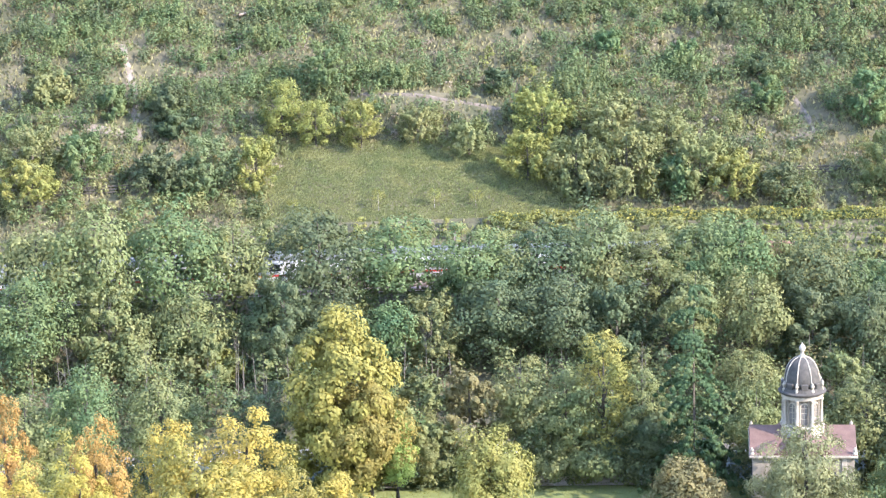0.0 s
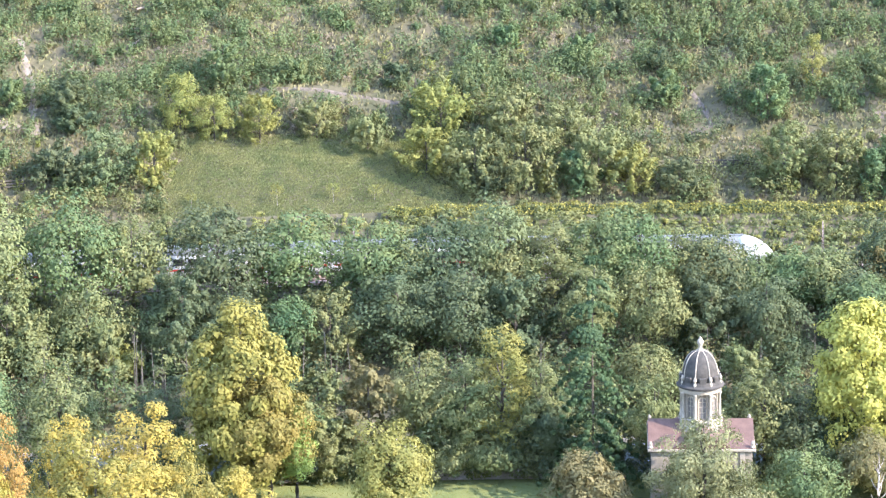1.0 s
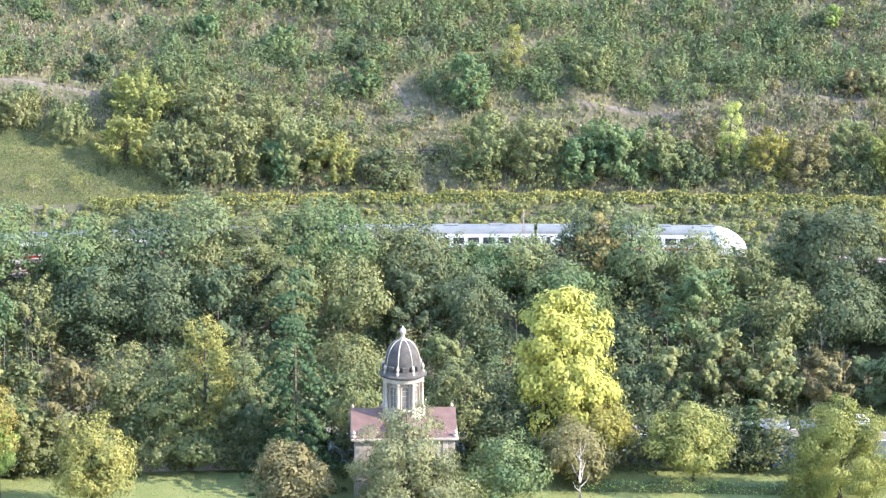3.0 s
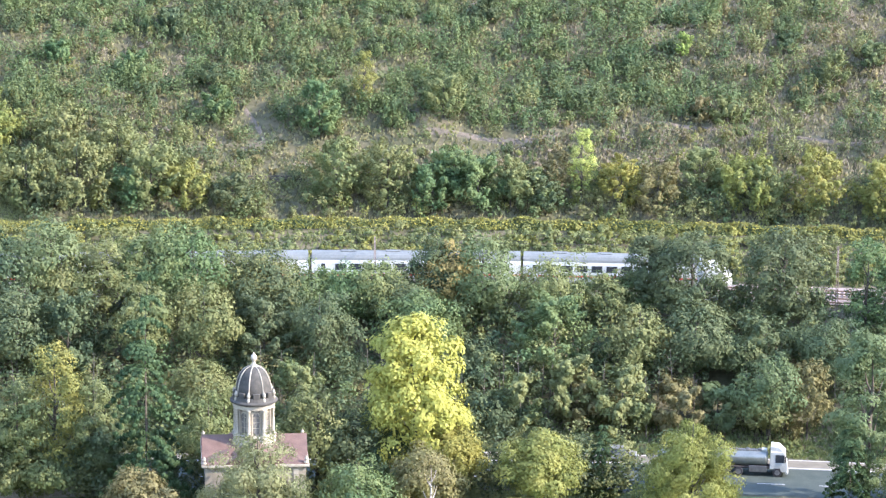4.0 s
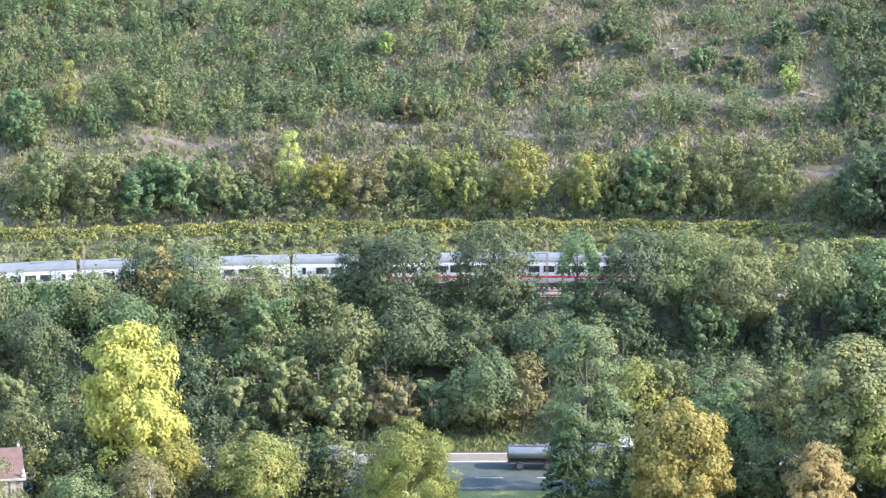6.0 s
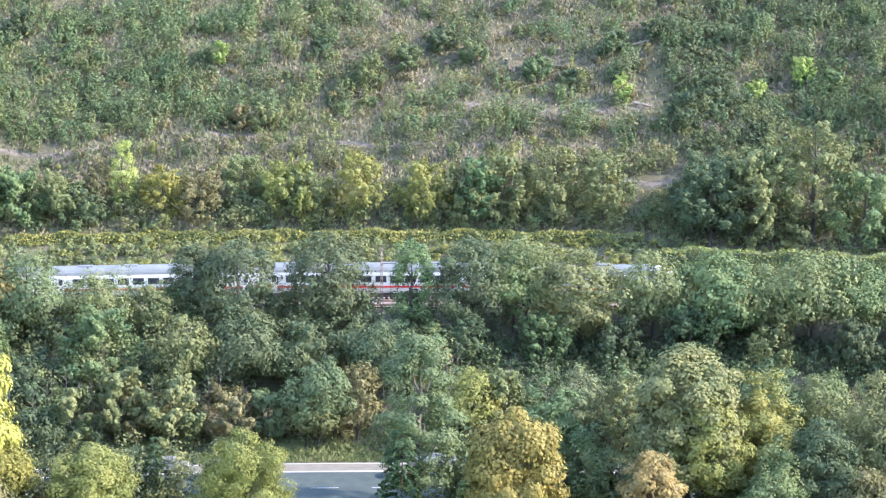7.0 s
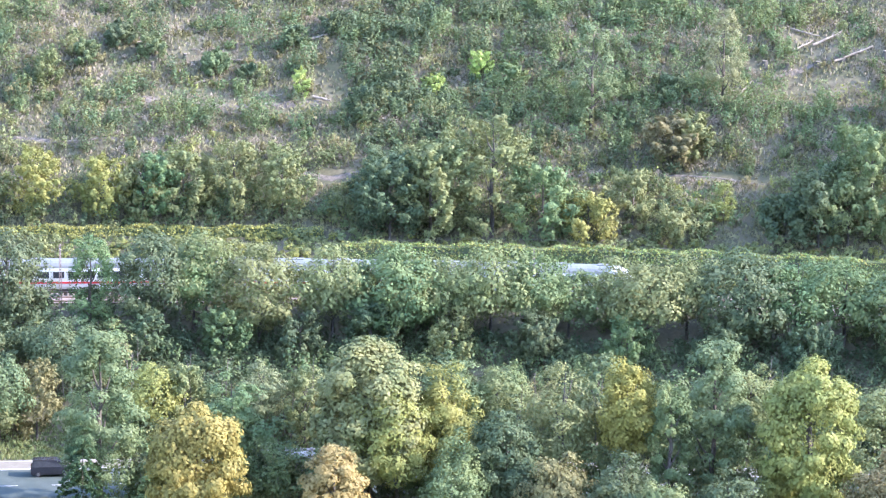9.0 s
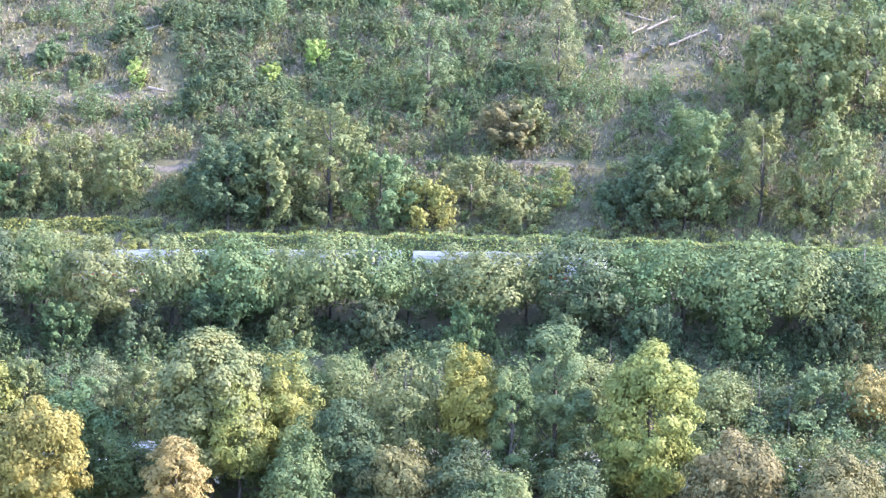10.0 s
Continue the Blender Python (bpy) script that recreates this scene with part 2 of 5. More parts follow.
def crown_points(shape, seed, leaves, tall, fine):
    """A crown about 1 in radius and 2 * tall high, from z = 0."""
    rng = np.random.default_rng(seed)
    if shape in ("wild", "bush"):
        return shoot_points(rng, 64 if shape == "wild" else 40, leaves, tall, (0.034 if shape == "wild" else 0.042) * fine)
    if shape == "round":
        k = 84
        d = unit(rng.normal(size=(k, 3)))
        lump = 0.80 + 0.46 * np.array([noise.noise((v[0] * 1.6 + seed, v[1] * 1.6, v[2] * 1.6)) for v in d])[:, None]
        cc = d * lump * (0.62 + 0.38 * rng.random((k, 1)) ** 0.6) * np.array((0.93, 0.93, 0.44)) + np.array((0, 0, 0.5))
        cr = 0.15 + 0.14 * rng.random(k)
        core = unit(rng.normal(size=(26, 3))) * 0.36 * np.array((1, 1, 0.5)) + np.array((0, 0, 0.5))
        cc, cr = np.concatenate([cc, core]), np.concatenate([cr, np.full(26, 0.3)])
        k = len(cc)
    elif shape == "dome":
        k = 120
        d = unit(rng.normal(size=(k, 3)))
        lump = 0.90 + 0.22 * np.array([noise.noise((v[0] * 2 + seed, v[1] * 2, v[2] * 2)) for v in d])[:, None]
        cc = d * lump * (0.74 + 0.26 * rng.random((k, 1)) ** 0.5)
        cc[:, 2] = np.sign(cc[:, 2]) * np.abs(cc[:, 2]) ** 0.8
        cc[:, :2] *= (0.93 - 0.10 * cc[:, 2:3])
        cc = cc * np.array((0.9, 0.9, 0.42)) + np.array((0, 0, 0.48))
        cr = 0.13 + 0.10 * rng.random(k)
        core = unit(rng.normal(size=(30, 3))) * 0.45 * np.array((1, 1, 0.5)) + np.array((0, 0, 0.48))
        cc, cr = np.concatenate([cc, core]), np.concatenate([cr, np.full(30, 0.3)])
        k = len(cc)
    elif shape == "tall":
        k = 85
        z = 0.06 + 0.88 * rng.random(k) ** 0.9
        prof = np.sin(np.pi * np.clip(z * 0.85 + 0.12, 0, 1)) ** 0.7
        a = rng.random(k) * 2 * np.pi
        r = prof * (0.35 + 0.5 * rng.random(k)) * 0.95
        cc = np.stack([np.cos(a) * r, np.sin(a) * r, z], 1)
        cr = 0.17 + 0.09 * rng.random(k)
    elif shape == "cone":
        pts, rad = [], []
        for q in range(11):
            z = 0.02 + 0.95 * q / 10.5
            reach = (1 - z) ** 0.85 * (0.8 + 0.35 * rng.random()) + 0.04
            pts.append((0, 0, z + 0.02))
            rad.append(0.04 + 0.16 * (1 - z))
            for w in range(12 if z < 0.8 else 7):
                a = rng.random() * 6.283
                out = reach * (0.7 + 0.35 * rng.random())
                for e in (0.35, 0.52, 0.68, 0.84, 1.0):
                    pts.append((math.cos(a) * out * e, math.sin(a) * out * e, z + 0.03 * math.sin(e * 2.2) - 0.12 * e * e * out))
                    rad.append(0.026 + 0.045 * (1 - z) * (1.15 - 0.6 * e))
        cc, cr = np.array(pts), np.array(rad)
        k = len(cc)
    elif shape == "weep":
        k = 150
        d = unit(rng.normal(size=(k, 3)))
        d[:, 2] = np.abs(d[:, 2])
        cc = d * (0.5 + 0.42 * rng.random((k, 1)))
        cc[:, 2] = 0.12 + 0.80 * cc[:, 2]
        low = rng.random(k) < 0.45
        cc[low, 2] *= rng.random(low.sum())
        cr = 0.15 + 0.09 * rng.random(k)
    elif shape == "near":
        k = 220
        d = unit(rng.normal(size=(k, 3)))
        cc = d * (0.35 + 0.55 * rng.random((k, 1)) ** 0.6) * np.array((1, 1, 0.48)) + np.array((0, 0, 0.5))
        cr = 0.11 + 0.09 * rng.random(k)
        core = unit(rng.normal(size=(40, 3))) * 0.4 * np.array((1, 1, 0.48)) + np.array((0, 0, 0.5))
        cc, cr = np.concatenate([cc, core]), np.concatenate([cr, np.full(40, 0.22)])
        k = len(cc)
    per = max(8, leaves // k)
    size = {"round": 0.031, "dome": 0.031, "tall": 0.031, "cone": 0.027, "weep": 0.021, "near": 0.021}.get(shape, 0.045) * fine
    flat = {"cone": -0.2, "weep": -0.3}.get(shape, 0.3)
    full = cc * np.array((1, 1, 2 * tall))
    p, nrm, sz = clumps_to_leaves(full, cr, per, size, rng, flat, unit(full * np.array((1, 1, 1 / tall)) - np.array((0, 0, 0.9))))
    return p, nrm, sz, rng


MESHES = {}


def crown_mesh(shape, colour, variant, leaves, tall, fine):
    key = (shape, colour, variant, tall, fine)
    if key not in MESHES:
        p, nrm, sz, rng = crown_points(shape, 11 * variant + len(shape), leaves, tall, fine)
        MESHES[key] = leaf_mesh("crown", p, nrm, sz, LEAF[colour], rng)
    return MESHES[key]


def tube(bm, pts, radii, n=6):
    rings = []
    for i, (p, r) in enumerate(zip(pts, radii)):
        p = Vector(p)
        q = Vector(pts[min(i + 1, len(pts) - 1)]) - Vector(pts[max(i - 1, 0)])
        m = q.to_track_quat("Z", "Y").to_matrix()
        rings.append([bm.verts.new(p + m @ Vector((r * math.cos(2 * math.pi * k / n), r * math.sin(2 * math.pi * k / n), 0))) for k in range(n)])
    for a, b in zip(rings, rings[1:]):
        for k in range(n):
            bm.faces.new((a[k], a[(k + 1) % n], b[(k + 1) % n], b[k]))
    bm.faces.new(rings[-1])
    return rings


def bm_mesh(name, bm, material, smooth=False):
    me = bpy.data.meshes.new(name)
    bm.normal_update()
    bm.to_mesh(me)
    bm.free()
    me.materials.append(material)
    if smooth:
        me.polygons.foreach_set("use_smooth", [True] * len(me.polygons))
    return me


def trunk_mesh(variant, pale=False, limbs=9):
    """A trunk with limbs for a tree 1 high."""
    key = ("trunk", variant, pale, limbs)
    if key not in MESHES:
        rng = random.Random(variant + 40)
        bm = bmesh.new()
        tube(bm, [(0, 0, -0.03), (0.005, 0, 0.15), (-0.008, 0.006, 0.4), (0.01, 0, 0.7), (0, 0.01, 0.93)], [0.028, 0.021, 0.017, 0.010, 0.003])
        for i in range(limbs):
            a, z = rng.random() * 6.28, 0.22 + 0.06 * i
            l = 0.16 * (1.15 - z)
            tube(bm, [(0, 0, z), (math.cos(a) * l * 0.6, math.sin(a) * l * 0.6, z + 0.07), (math.cos(a) * l, math.sin(a) * l, z + 0.17)], [0.010, 0.006, 0.002], 5)
        MESHES[key] = bm_mesh("trunk", bm, BIRCH if pale else BARK, True)
    return MESHES[key]


WORDS = {"dark": "dark green", "green": "green", "olive": "olive green", "lime": "bright lime green", "yelgreen": "yellow-green",
         "yellow": "bright yellow", "gold": "golden yellow", "orange": "orange", "autumn": "golden yellow", "rust": "orange-brown", "brown": "brown", "grey": "grey-green", "teal": "blue-green",
         "spruce": "dark green", "dry": "dry brown", "grass": "straw-coloured"}
TREE_NO = [0]


def tree(x, y, h, r, colour="green", shape="round", base=0.12, where="on the wooded bank", pale=False, leaves=5200, group=""):
    """A tree h high with a crown of radius r that begins at the share base of its height."""
    TREE_NO[0] += 1
    k = TREE_NO[0]
    z = ground_z(x, y)
    name = "spruce_tree" if shape == "cone" else ("shrub" if shape == "bush" else "tree")
    top = new(name)
    top.matrix_world = pose(x, y, z - 0.05, 0, 0, (k * 77) % 360)
    t = new("trunk", trunk_mesh(k % 4, pale, 0 if shape in ("cone", "bush") else 9))
    t.parent = top
    t.scale = (h * 0.35, h * 0.35, h * 0.93) if shape == "cone" else (h * 0.9, h * 0.9, h * 0.96)
    wide, high = r * 1.2, h * (1 - base) * 1.08
    tall = min((0.5, 0.75, 1.0, 1.4, 1.9, 2.5), key=lambda q: abs(q - high / (2 * wide)))
    c = new("crown", crown_mesh(shape, colour, k % 3, int(leaves * (0.6 + 0.4 * min(tall, 1.4)) * (2.3 if shape in ("cone", "weep") else 1.3 if shape == "near" else 1.5 if shape == "dome" else 1) * (1.25 if r > 4.2 else 1)), tall, 0.82 if r > 4.2 else 1.0))
    c.parent = top
    c.location = (0, 0, h * base)
    c.scale = (wide, wide, high / (2 * tall))
    kind = {"cone": "spruce tree with drooping boughs", "weep": "weeping tree with trailing crown", "bush": "shrub with dense leaves", "tall": "slender leafy tree"}.get(shape, "leafy tree with full crown")
    tagged(top, WORDS[colour] + " " + kind + " " + where, "shrub" if shape == "bush" else "tree", group)
    return top


# ---- parts ----
def part(name, bm, material, parent, label="", smooth=False):
    """Link a bmesh as one mesh object under a thing or a part."""
    ob = new(name, bm_mesh(name, bm, material, smooth) if isinstance(bm, bmesh.types.BMesh) else bm)
    ob.parent = parent
    if label:
        tagged(ob, label)
    return ob


def box(x0, x1, y0, y1, z0, z1, bevel=0.0, bm=None):
    own = bmesh.new()
    bmesh.ops.create_cube(own, size=1.0, matrix=Matrix.Translation(((x0 + x1) / 2, (y0 + y1) / 2, (z0 + z1) / 2)) @ Matrix.Diagonal((x1 - x0, y1 - y0, z1 - z0, 1)))
    if bevel:
        bmesh.ops.bevel(own, geom=own.edges[:], offset=bevel, segments=1, affect='EDGES')
    if bm is None:
        return own
    me = bpy.data.meshes.new("tmp")
    own.to_mesh(me)
    own.free()
    bm.from_mesh(me)
    bpy.data.meshes.remove(me)
    return bm


def loft(sections, bm=None, caps=True, closed=True):
    """Faces between rings of points of equal count."""
    bm = bm or bmesh.new()
    rings = [[bm.verts.new(p) for p in s] for s in sections]
    n = len(rings[0])
    for a, b in zip(rings, rings[1:]):
        for k in range(n if closed else n - 1):
            bm.faces.new((a[k], b[k], b[(k + 1) % n], a[(k + 1) % n]))
    if caps and closed:
        bm.faces.new(rings[0])
        bm.faces.new(rings[-1][::-1])
    bmesh.ops.recalc_face_normals(bm, faces=bm.faces[:])
    return bm


def lathe(prof, n=32, a0=0.0, bm=None):
    return loft([[(r * math.cos(a0 + 2 * math.pi * k / n), r * math.sin(a0 + 2 * math.pi * k / n), z) for k in range(n)] for r, z in prof], bm)


def disc_wheel(name, x, y, z, r, w, parent, tyre=TYRE, hub=RIM, names=("tyre", "rim")):
    """A wheel lying along y, with its tyre and rim as pieces of it."""
    e = new(name)
    e.parent = parent
    e.location = (x, y, z)
    for nm, rr, ww, m in ((names[0], r, w, tyre), (names[1], r * 0.62, w + 0.03, hub)):
        prof = [(rr * 0.93, -ww / 2), (rr, -ww / 2 + 0.04), (rr, ww / 2 - 0.04), (rr * 0.93, ww / 2)]
        b = lathe(prof, 20)
        bmesh.ops.rotate(b, verts=b.verts[:], matrix=Matrix.Rotation(math.pi / 2, 3, 'X'))
        part(nm, b, m, e)
    return e


# ---- road, paths and railway ----
LAWN = mat("lawn_turf", (0.115, 0.155, 0.040), (0.165, 0.19, 0.056), 0.95, 0.3, bump=0.5, fine=6)
tagged(strip("lawn", 340.0, 360.9, 0.02, LAWN, -118, 70), "bright mown lawn in the park", "lawn")
ROAD = strip("road", 361.5, 375.9, 0.03, ASPHALT)
tagged(ROAD, "grey asphalt road along the valley floor", "road")
# far lane: a paler strip paints the sun falling beyond the tree shade
tagged(strip("road_lane", 372.5, 375.6, 0.036, SUNLIT_LANE), "far lane of the road, sunlight painted in as paler asphalt", "road")
for c0, c1 in ((372.2, 372.6), (375.5, 375.75)):
    o = strip("road_marking", c0, c1, 0.042, LINE)
    o.parent = ROAD
for i in range(46):
    x = -140 + 7.0 * i
    v = [(x + a, along(x + a, c), 0.036) for a, c in ((0, 365.9), (3.2, 365.9), (3.2, 366.05), (0, 366.05))]
    d = new("road_marking", mesh_of("road_marking", v, [(0, 1, 2, 3)], LINE))
    d.parent = ROAD
tagged(strip("railway_bed", 405.4, 413.6, 0.16, BALLAST), "brown ballast bed of a double railway line", "railway bed")
RAIL_C, RAIL_Z = 410.2, 11.86
for c in (RAIL_C, RAIL_C - 4.0):
    for g in (-0.7525, 0.7525):
        r = strip("rail", c + g - 0.036, c + g + 0.036, 0.46, STEEL, thick=0.16)
        tagged(r, "rusty steel running rail", "rail")
SLEEPERS = tagged(new("railway_sleepers"), "row of concrete sleepers under the rails", "railway track", kind="structure")
sl = bm_mesh("sleeper", box(-0.13, 0.13, -1.3, 1.3, -0.1, 0.1, 0.02), SLEEPER)
for i in range(280):
    x = -84 + 0.65 * i
    for c in ((RAIL_C,) if i % 14 else (RAIL_C, RAIL_C - 4.0)):
        o = new("sleeper", sl)
        o.parent = SLEEPERS
        o.matrix_basis = pose(x, along(x, c), 11.62, 0, 0, turn_at(x))


def catenary_mast(x):
    """A lattice-like mast on the near side with a cantilever over each track."""
    top = tagged(new("catenary_mast"), "brown steel overhead-line mast beside the railway track", "mast", "masts along the railway")
    top.matrix_world = pose(x, along(x, 403.9), ground_z(x, along(x, 403.9)), 0, 0, turn_at(x))
    b = bmesh.new()
    for sx in (-0.16, 0.16):
        for sy in (-0.12, 0.12):
            tube(b, [(sx, sy, -0.1), (sx * 0.5, sy * 0.5, 8.4)], [0.045, 0.035], 5)
    part("post", b, MASTM, top)
    b = bmesh.new()
    for k in range(14):
        z = 0.4 + k * 0.57
        q = 1 - 0.5 * z / 8.4
        tube(b, [(-0.16 * q, -0.12 * q, z), (0.16 * q, -0.12 * q, z + 0.5)], [0.02, 0.02], 4)
        tube(b, [(-0.16 * q, 0.12 * q, z + 0.5), (0.16 * q, 0.12 * q, z)], [0.02, 0.02], 4)
    part("lattice", b, MASTM, top)
    for reach in (2.3, 6.3):
        b = bmesh.new()
        tube(b, [(0, 0, 7.4), (0, reach, 7.0)], [0.04, 0.035], 6)
        tube(b, [(0, 0, 5.9), (0, reach, 6.9)], [0.035, 0.03], 6)
        tube(b, [(0, reach, 7.0), (0, reach + 0.05, 5.6)], [0.025, 0.02], 5)
        part("cantilever", b, MASTM, top)
    return top


for mx in (-131, -74, -16.9, 39.9, 97, 154):
    catenary_mast(mx)
for c in (RAIL_C, RAIL_C - 4.0):
    for z in (17.0, 18.4):
        b = bmesh.new()
        pts = [(x, along(x, c), z - (0.5 if z > 18 else 0.0) * math.cos((x + 16.9) / 57 * 2 * math.pi + math.pi)) for x in range(-200, 201, 5)]
        tube(b, pts, [0.012] * len(pts), 4)
        w = new("overhead_wire", bm_mesh("overhead_wire", b, UNDER))
        tagged(w, "thin black overhead wire above the railway track", "wire")


# ---- the train ----
SIDE = [(-1.22, 0.45), (-1.36, 0.75), (-1.41, 1.2), (-1.41, 2.75), (-1.36, 3.12)]
TOP = [(-1.36, 3.12), (-1.26, 3.42), (-1.02, 3.74), (-0.65, 3.95), (-0.25, 4.04), (0.25, 4.04), (0.65, 3.95), (1.02, 3.74), (1.26, 3.42), (1.36, 3.12)]


def train_car(front=False):
    name = "train_control_car" if front else "train_carriage"
    car = tagged(new(name), ("white control car with rounded nose, red stripe and grey roof" if front else
                             "white passenger carriage with dark windows, red stripe and grey roof"), "train carriage", "train on the railway")
    L = 26.1
    end = L / 2 - (4.4 if front else 0)
    ring = SIDE + [(-y, z) for y, z in SIDE[::-1]]
    part("body", loft([[(x, y, z) for y, z in ring] for x in (-L / 2, end)]), WHITE, car)
    part("roof", loft([[(x, y, z) for y, z in TOP + [(1.2, 3.10), (-1.2, 3.10)]] for x in (-L / 2 + 0.02, end)]), TROOF, car, "grey ribbed roof")
    if front:
        # the nose: rings that sink and draw in towards the tip
        full = SIDE + TOP[1:-1] + [(-y, z) for y, z in SIDE[::-1]]
        rings = []
        for x, w, h in ((end, 1, 1), (end + 1.0, 0.995, 0.985), (end + 2.0, 0.97, 0.90), (end + 2.9, 0.92, 0.76), (end + 3.6, 0.83, 0.60), (end + 4.1, 0.68, 0.45), (end + 4.4, 0.45, 0.34)):
            rings.append([(x, y * w, 0.45 + (z - 0.45) * h) for y, z in full])
        part("nose", loft(rings), WHITE, car, "white rounded nose", True)
        b = loft([[(end + 1.55, -0.95, 3.62), (end + 1.55, 0.95, 3.62), (end + 1.5, 0.9, 3.5), (end + 1.5, -0.9, 3.5)],
                  [(end + 3.0, -0.9, 3.02), (end + 3.0, 0.9, 3.02), (end + 2.9, 0.9, 2.9), (end + 2.9, -0.9, 2.9)]])
        part("windscreen", b, GLASS, car, "dark sloping windscreen")
        for s in (-1, 1):
            part("headlamp", box(end + 3.95, end + 4.12, s * 0.62 - 0.14, s * 0.62 + 0.14, 1.3, 1.5, 0.03), LAMP, car)
    for s in (-1, 1):
        yy = s * 1.414
        part("red_stripe", box(-L / 2 + 0.05, end, min(yy, yy + s * 0.008), max(yy, yy + s * 0.008), 1.18, 1.42), RED, car, "red stripe below the windows")
        n = 0
        for i in range(11):
            x = -9.4 + i * 1.86
            if x + 0.8 > end - 1.6:
                break
            part("window", box(x - 0.68, x + 0.68, min(yy, yy + s * 0.012), max(yy, yy + s * 0.012), 1.88, 2.70, 0.004), GLASS, car)
        for x in ((-11.6, 11.4) if not front else (-11.6,)):
            d = part("door", box(x - 0.42, x + 0.42, min(yy, yy + s * 0.02), max(yy, yy + s * 0.02), 0.95, 2.95, 0.006), WHITE, car)
            part("pane", box(x - 0.24, x + 0.24, min(yy + s * 0.02, yy + s * 0.03), max(yy + s * 0.02, yy + s * 0.03), 1.9, 2.7), GLASS, d)
    part("gangway", box(-L / 2 - 0.22, -L / 2, -0.75, 0.75, 0.9, 3.3, 0.05), UNDER, car, "black rubber gangway")
    part("underframe", box(-6, 6, -1.15, 1.15, 0.2, 0.5, 0.05), UNDER, car)
    for i in range(4):
        x = -8.5 + i * 5.6
        part("roof_vent", box(x - 0.9, x + 0.9, -0.45, 0.45, 4.0, 4.12, 0.04), TROOF, car)
    for x in (-9.5, 9.5 if not front else 7.6):
        bg = new("bogie")
        bg.parent = car
        bg.location = (x, 0, 0)
        part("bogie_frame", box(-1.7, 1.7, -1.05, 1.05, 0.35, 0.62, 0.05), UNDER, bg)
        for wx in (-1.25, 1.25):
            for s in (-1, 1):
                b = lathe([(0.40, -0.07), (0.46, -0.05), (0.46, 0.05), (0.40, 0.07)], 18)
                bmesh.ops.rotate(b, verts=b.verts[:], matrix=Matrix.Rotation(math.pi / 2, 3, 'X'))
                bmesh.ops.translate(b, verts=b.verts[:], vec=(wx, s * 0.78, 0.46))
                part("wheel", b, STEEL, bg)
    return car


TRAIN = [train_car(True)]
first = train_car(False)
TRAIN.append(first)
for i in range(5):
    TRAIN.append(copy_thing(first, Matrix.Identity(4)))


# ---- vehicles on the road ----
def tank_body(x0, x1, z0, z1, parent):
    """An oval tank with end rings and a walkway with hatches on top."""
    hw, hz, zc = 1.24, (z1 - z0) / 2, (z0 + z1) / 2
    def oval(x, k):
        return [(x, hw * k * math.copysign(abs(math.cos(a)) ** 0.8, math.cos(a)), zc + hz * k * math.copysign(abs(math.sin(a)) ** 0.8, math.sin(a))) for a in [2 * math.pi * i / 28 for i in range(28)]]
    part("tank", loft([oval(x0, 0.75), oval(x0 + 0.12, 0.96), oval(x0 + 0.3, 1), oval(x1 - 0.3, 1), oval(x1 - 0.12, 0.96), oval(x1, 0.75)]), CHROME, parent, "polished steel tank", True)
    n = 4
    for i in range(n):
        x = x0 + 0.35 + (x1 - x0 - 0.7) * i / (n - 1)
        part("band", loft([oval(x - 0.05, 1.012), oval(x + 0.05, 1.012)]), CHROME, parent)
    part("walkway", box(x0 + 0.4, x1 - 0.4, -0.35, 0.35, z1 - 0.02, z1 + 0.08, 0.01), RIM, parent)
    for i in range(n):
        x = x0 + 0.9 + (x1 - x0 - 1.8) * i / (n - 1)
        part("hatch", _moved(lathe([(0.26, z1 + 0.06), (0.28, z1 + 0.1), (0.26, z1 + 0.2), (0.1, z1 + 0.23)], 14), x), RIM, parent)


def _moved(b, x, y=0, z=0):
    bmesh.ops.translate(b, verts=b.verts[:], vec=(x, y, z))
    return b


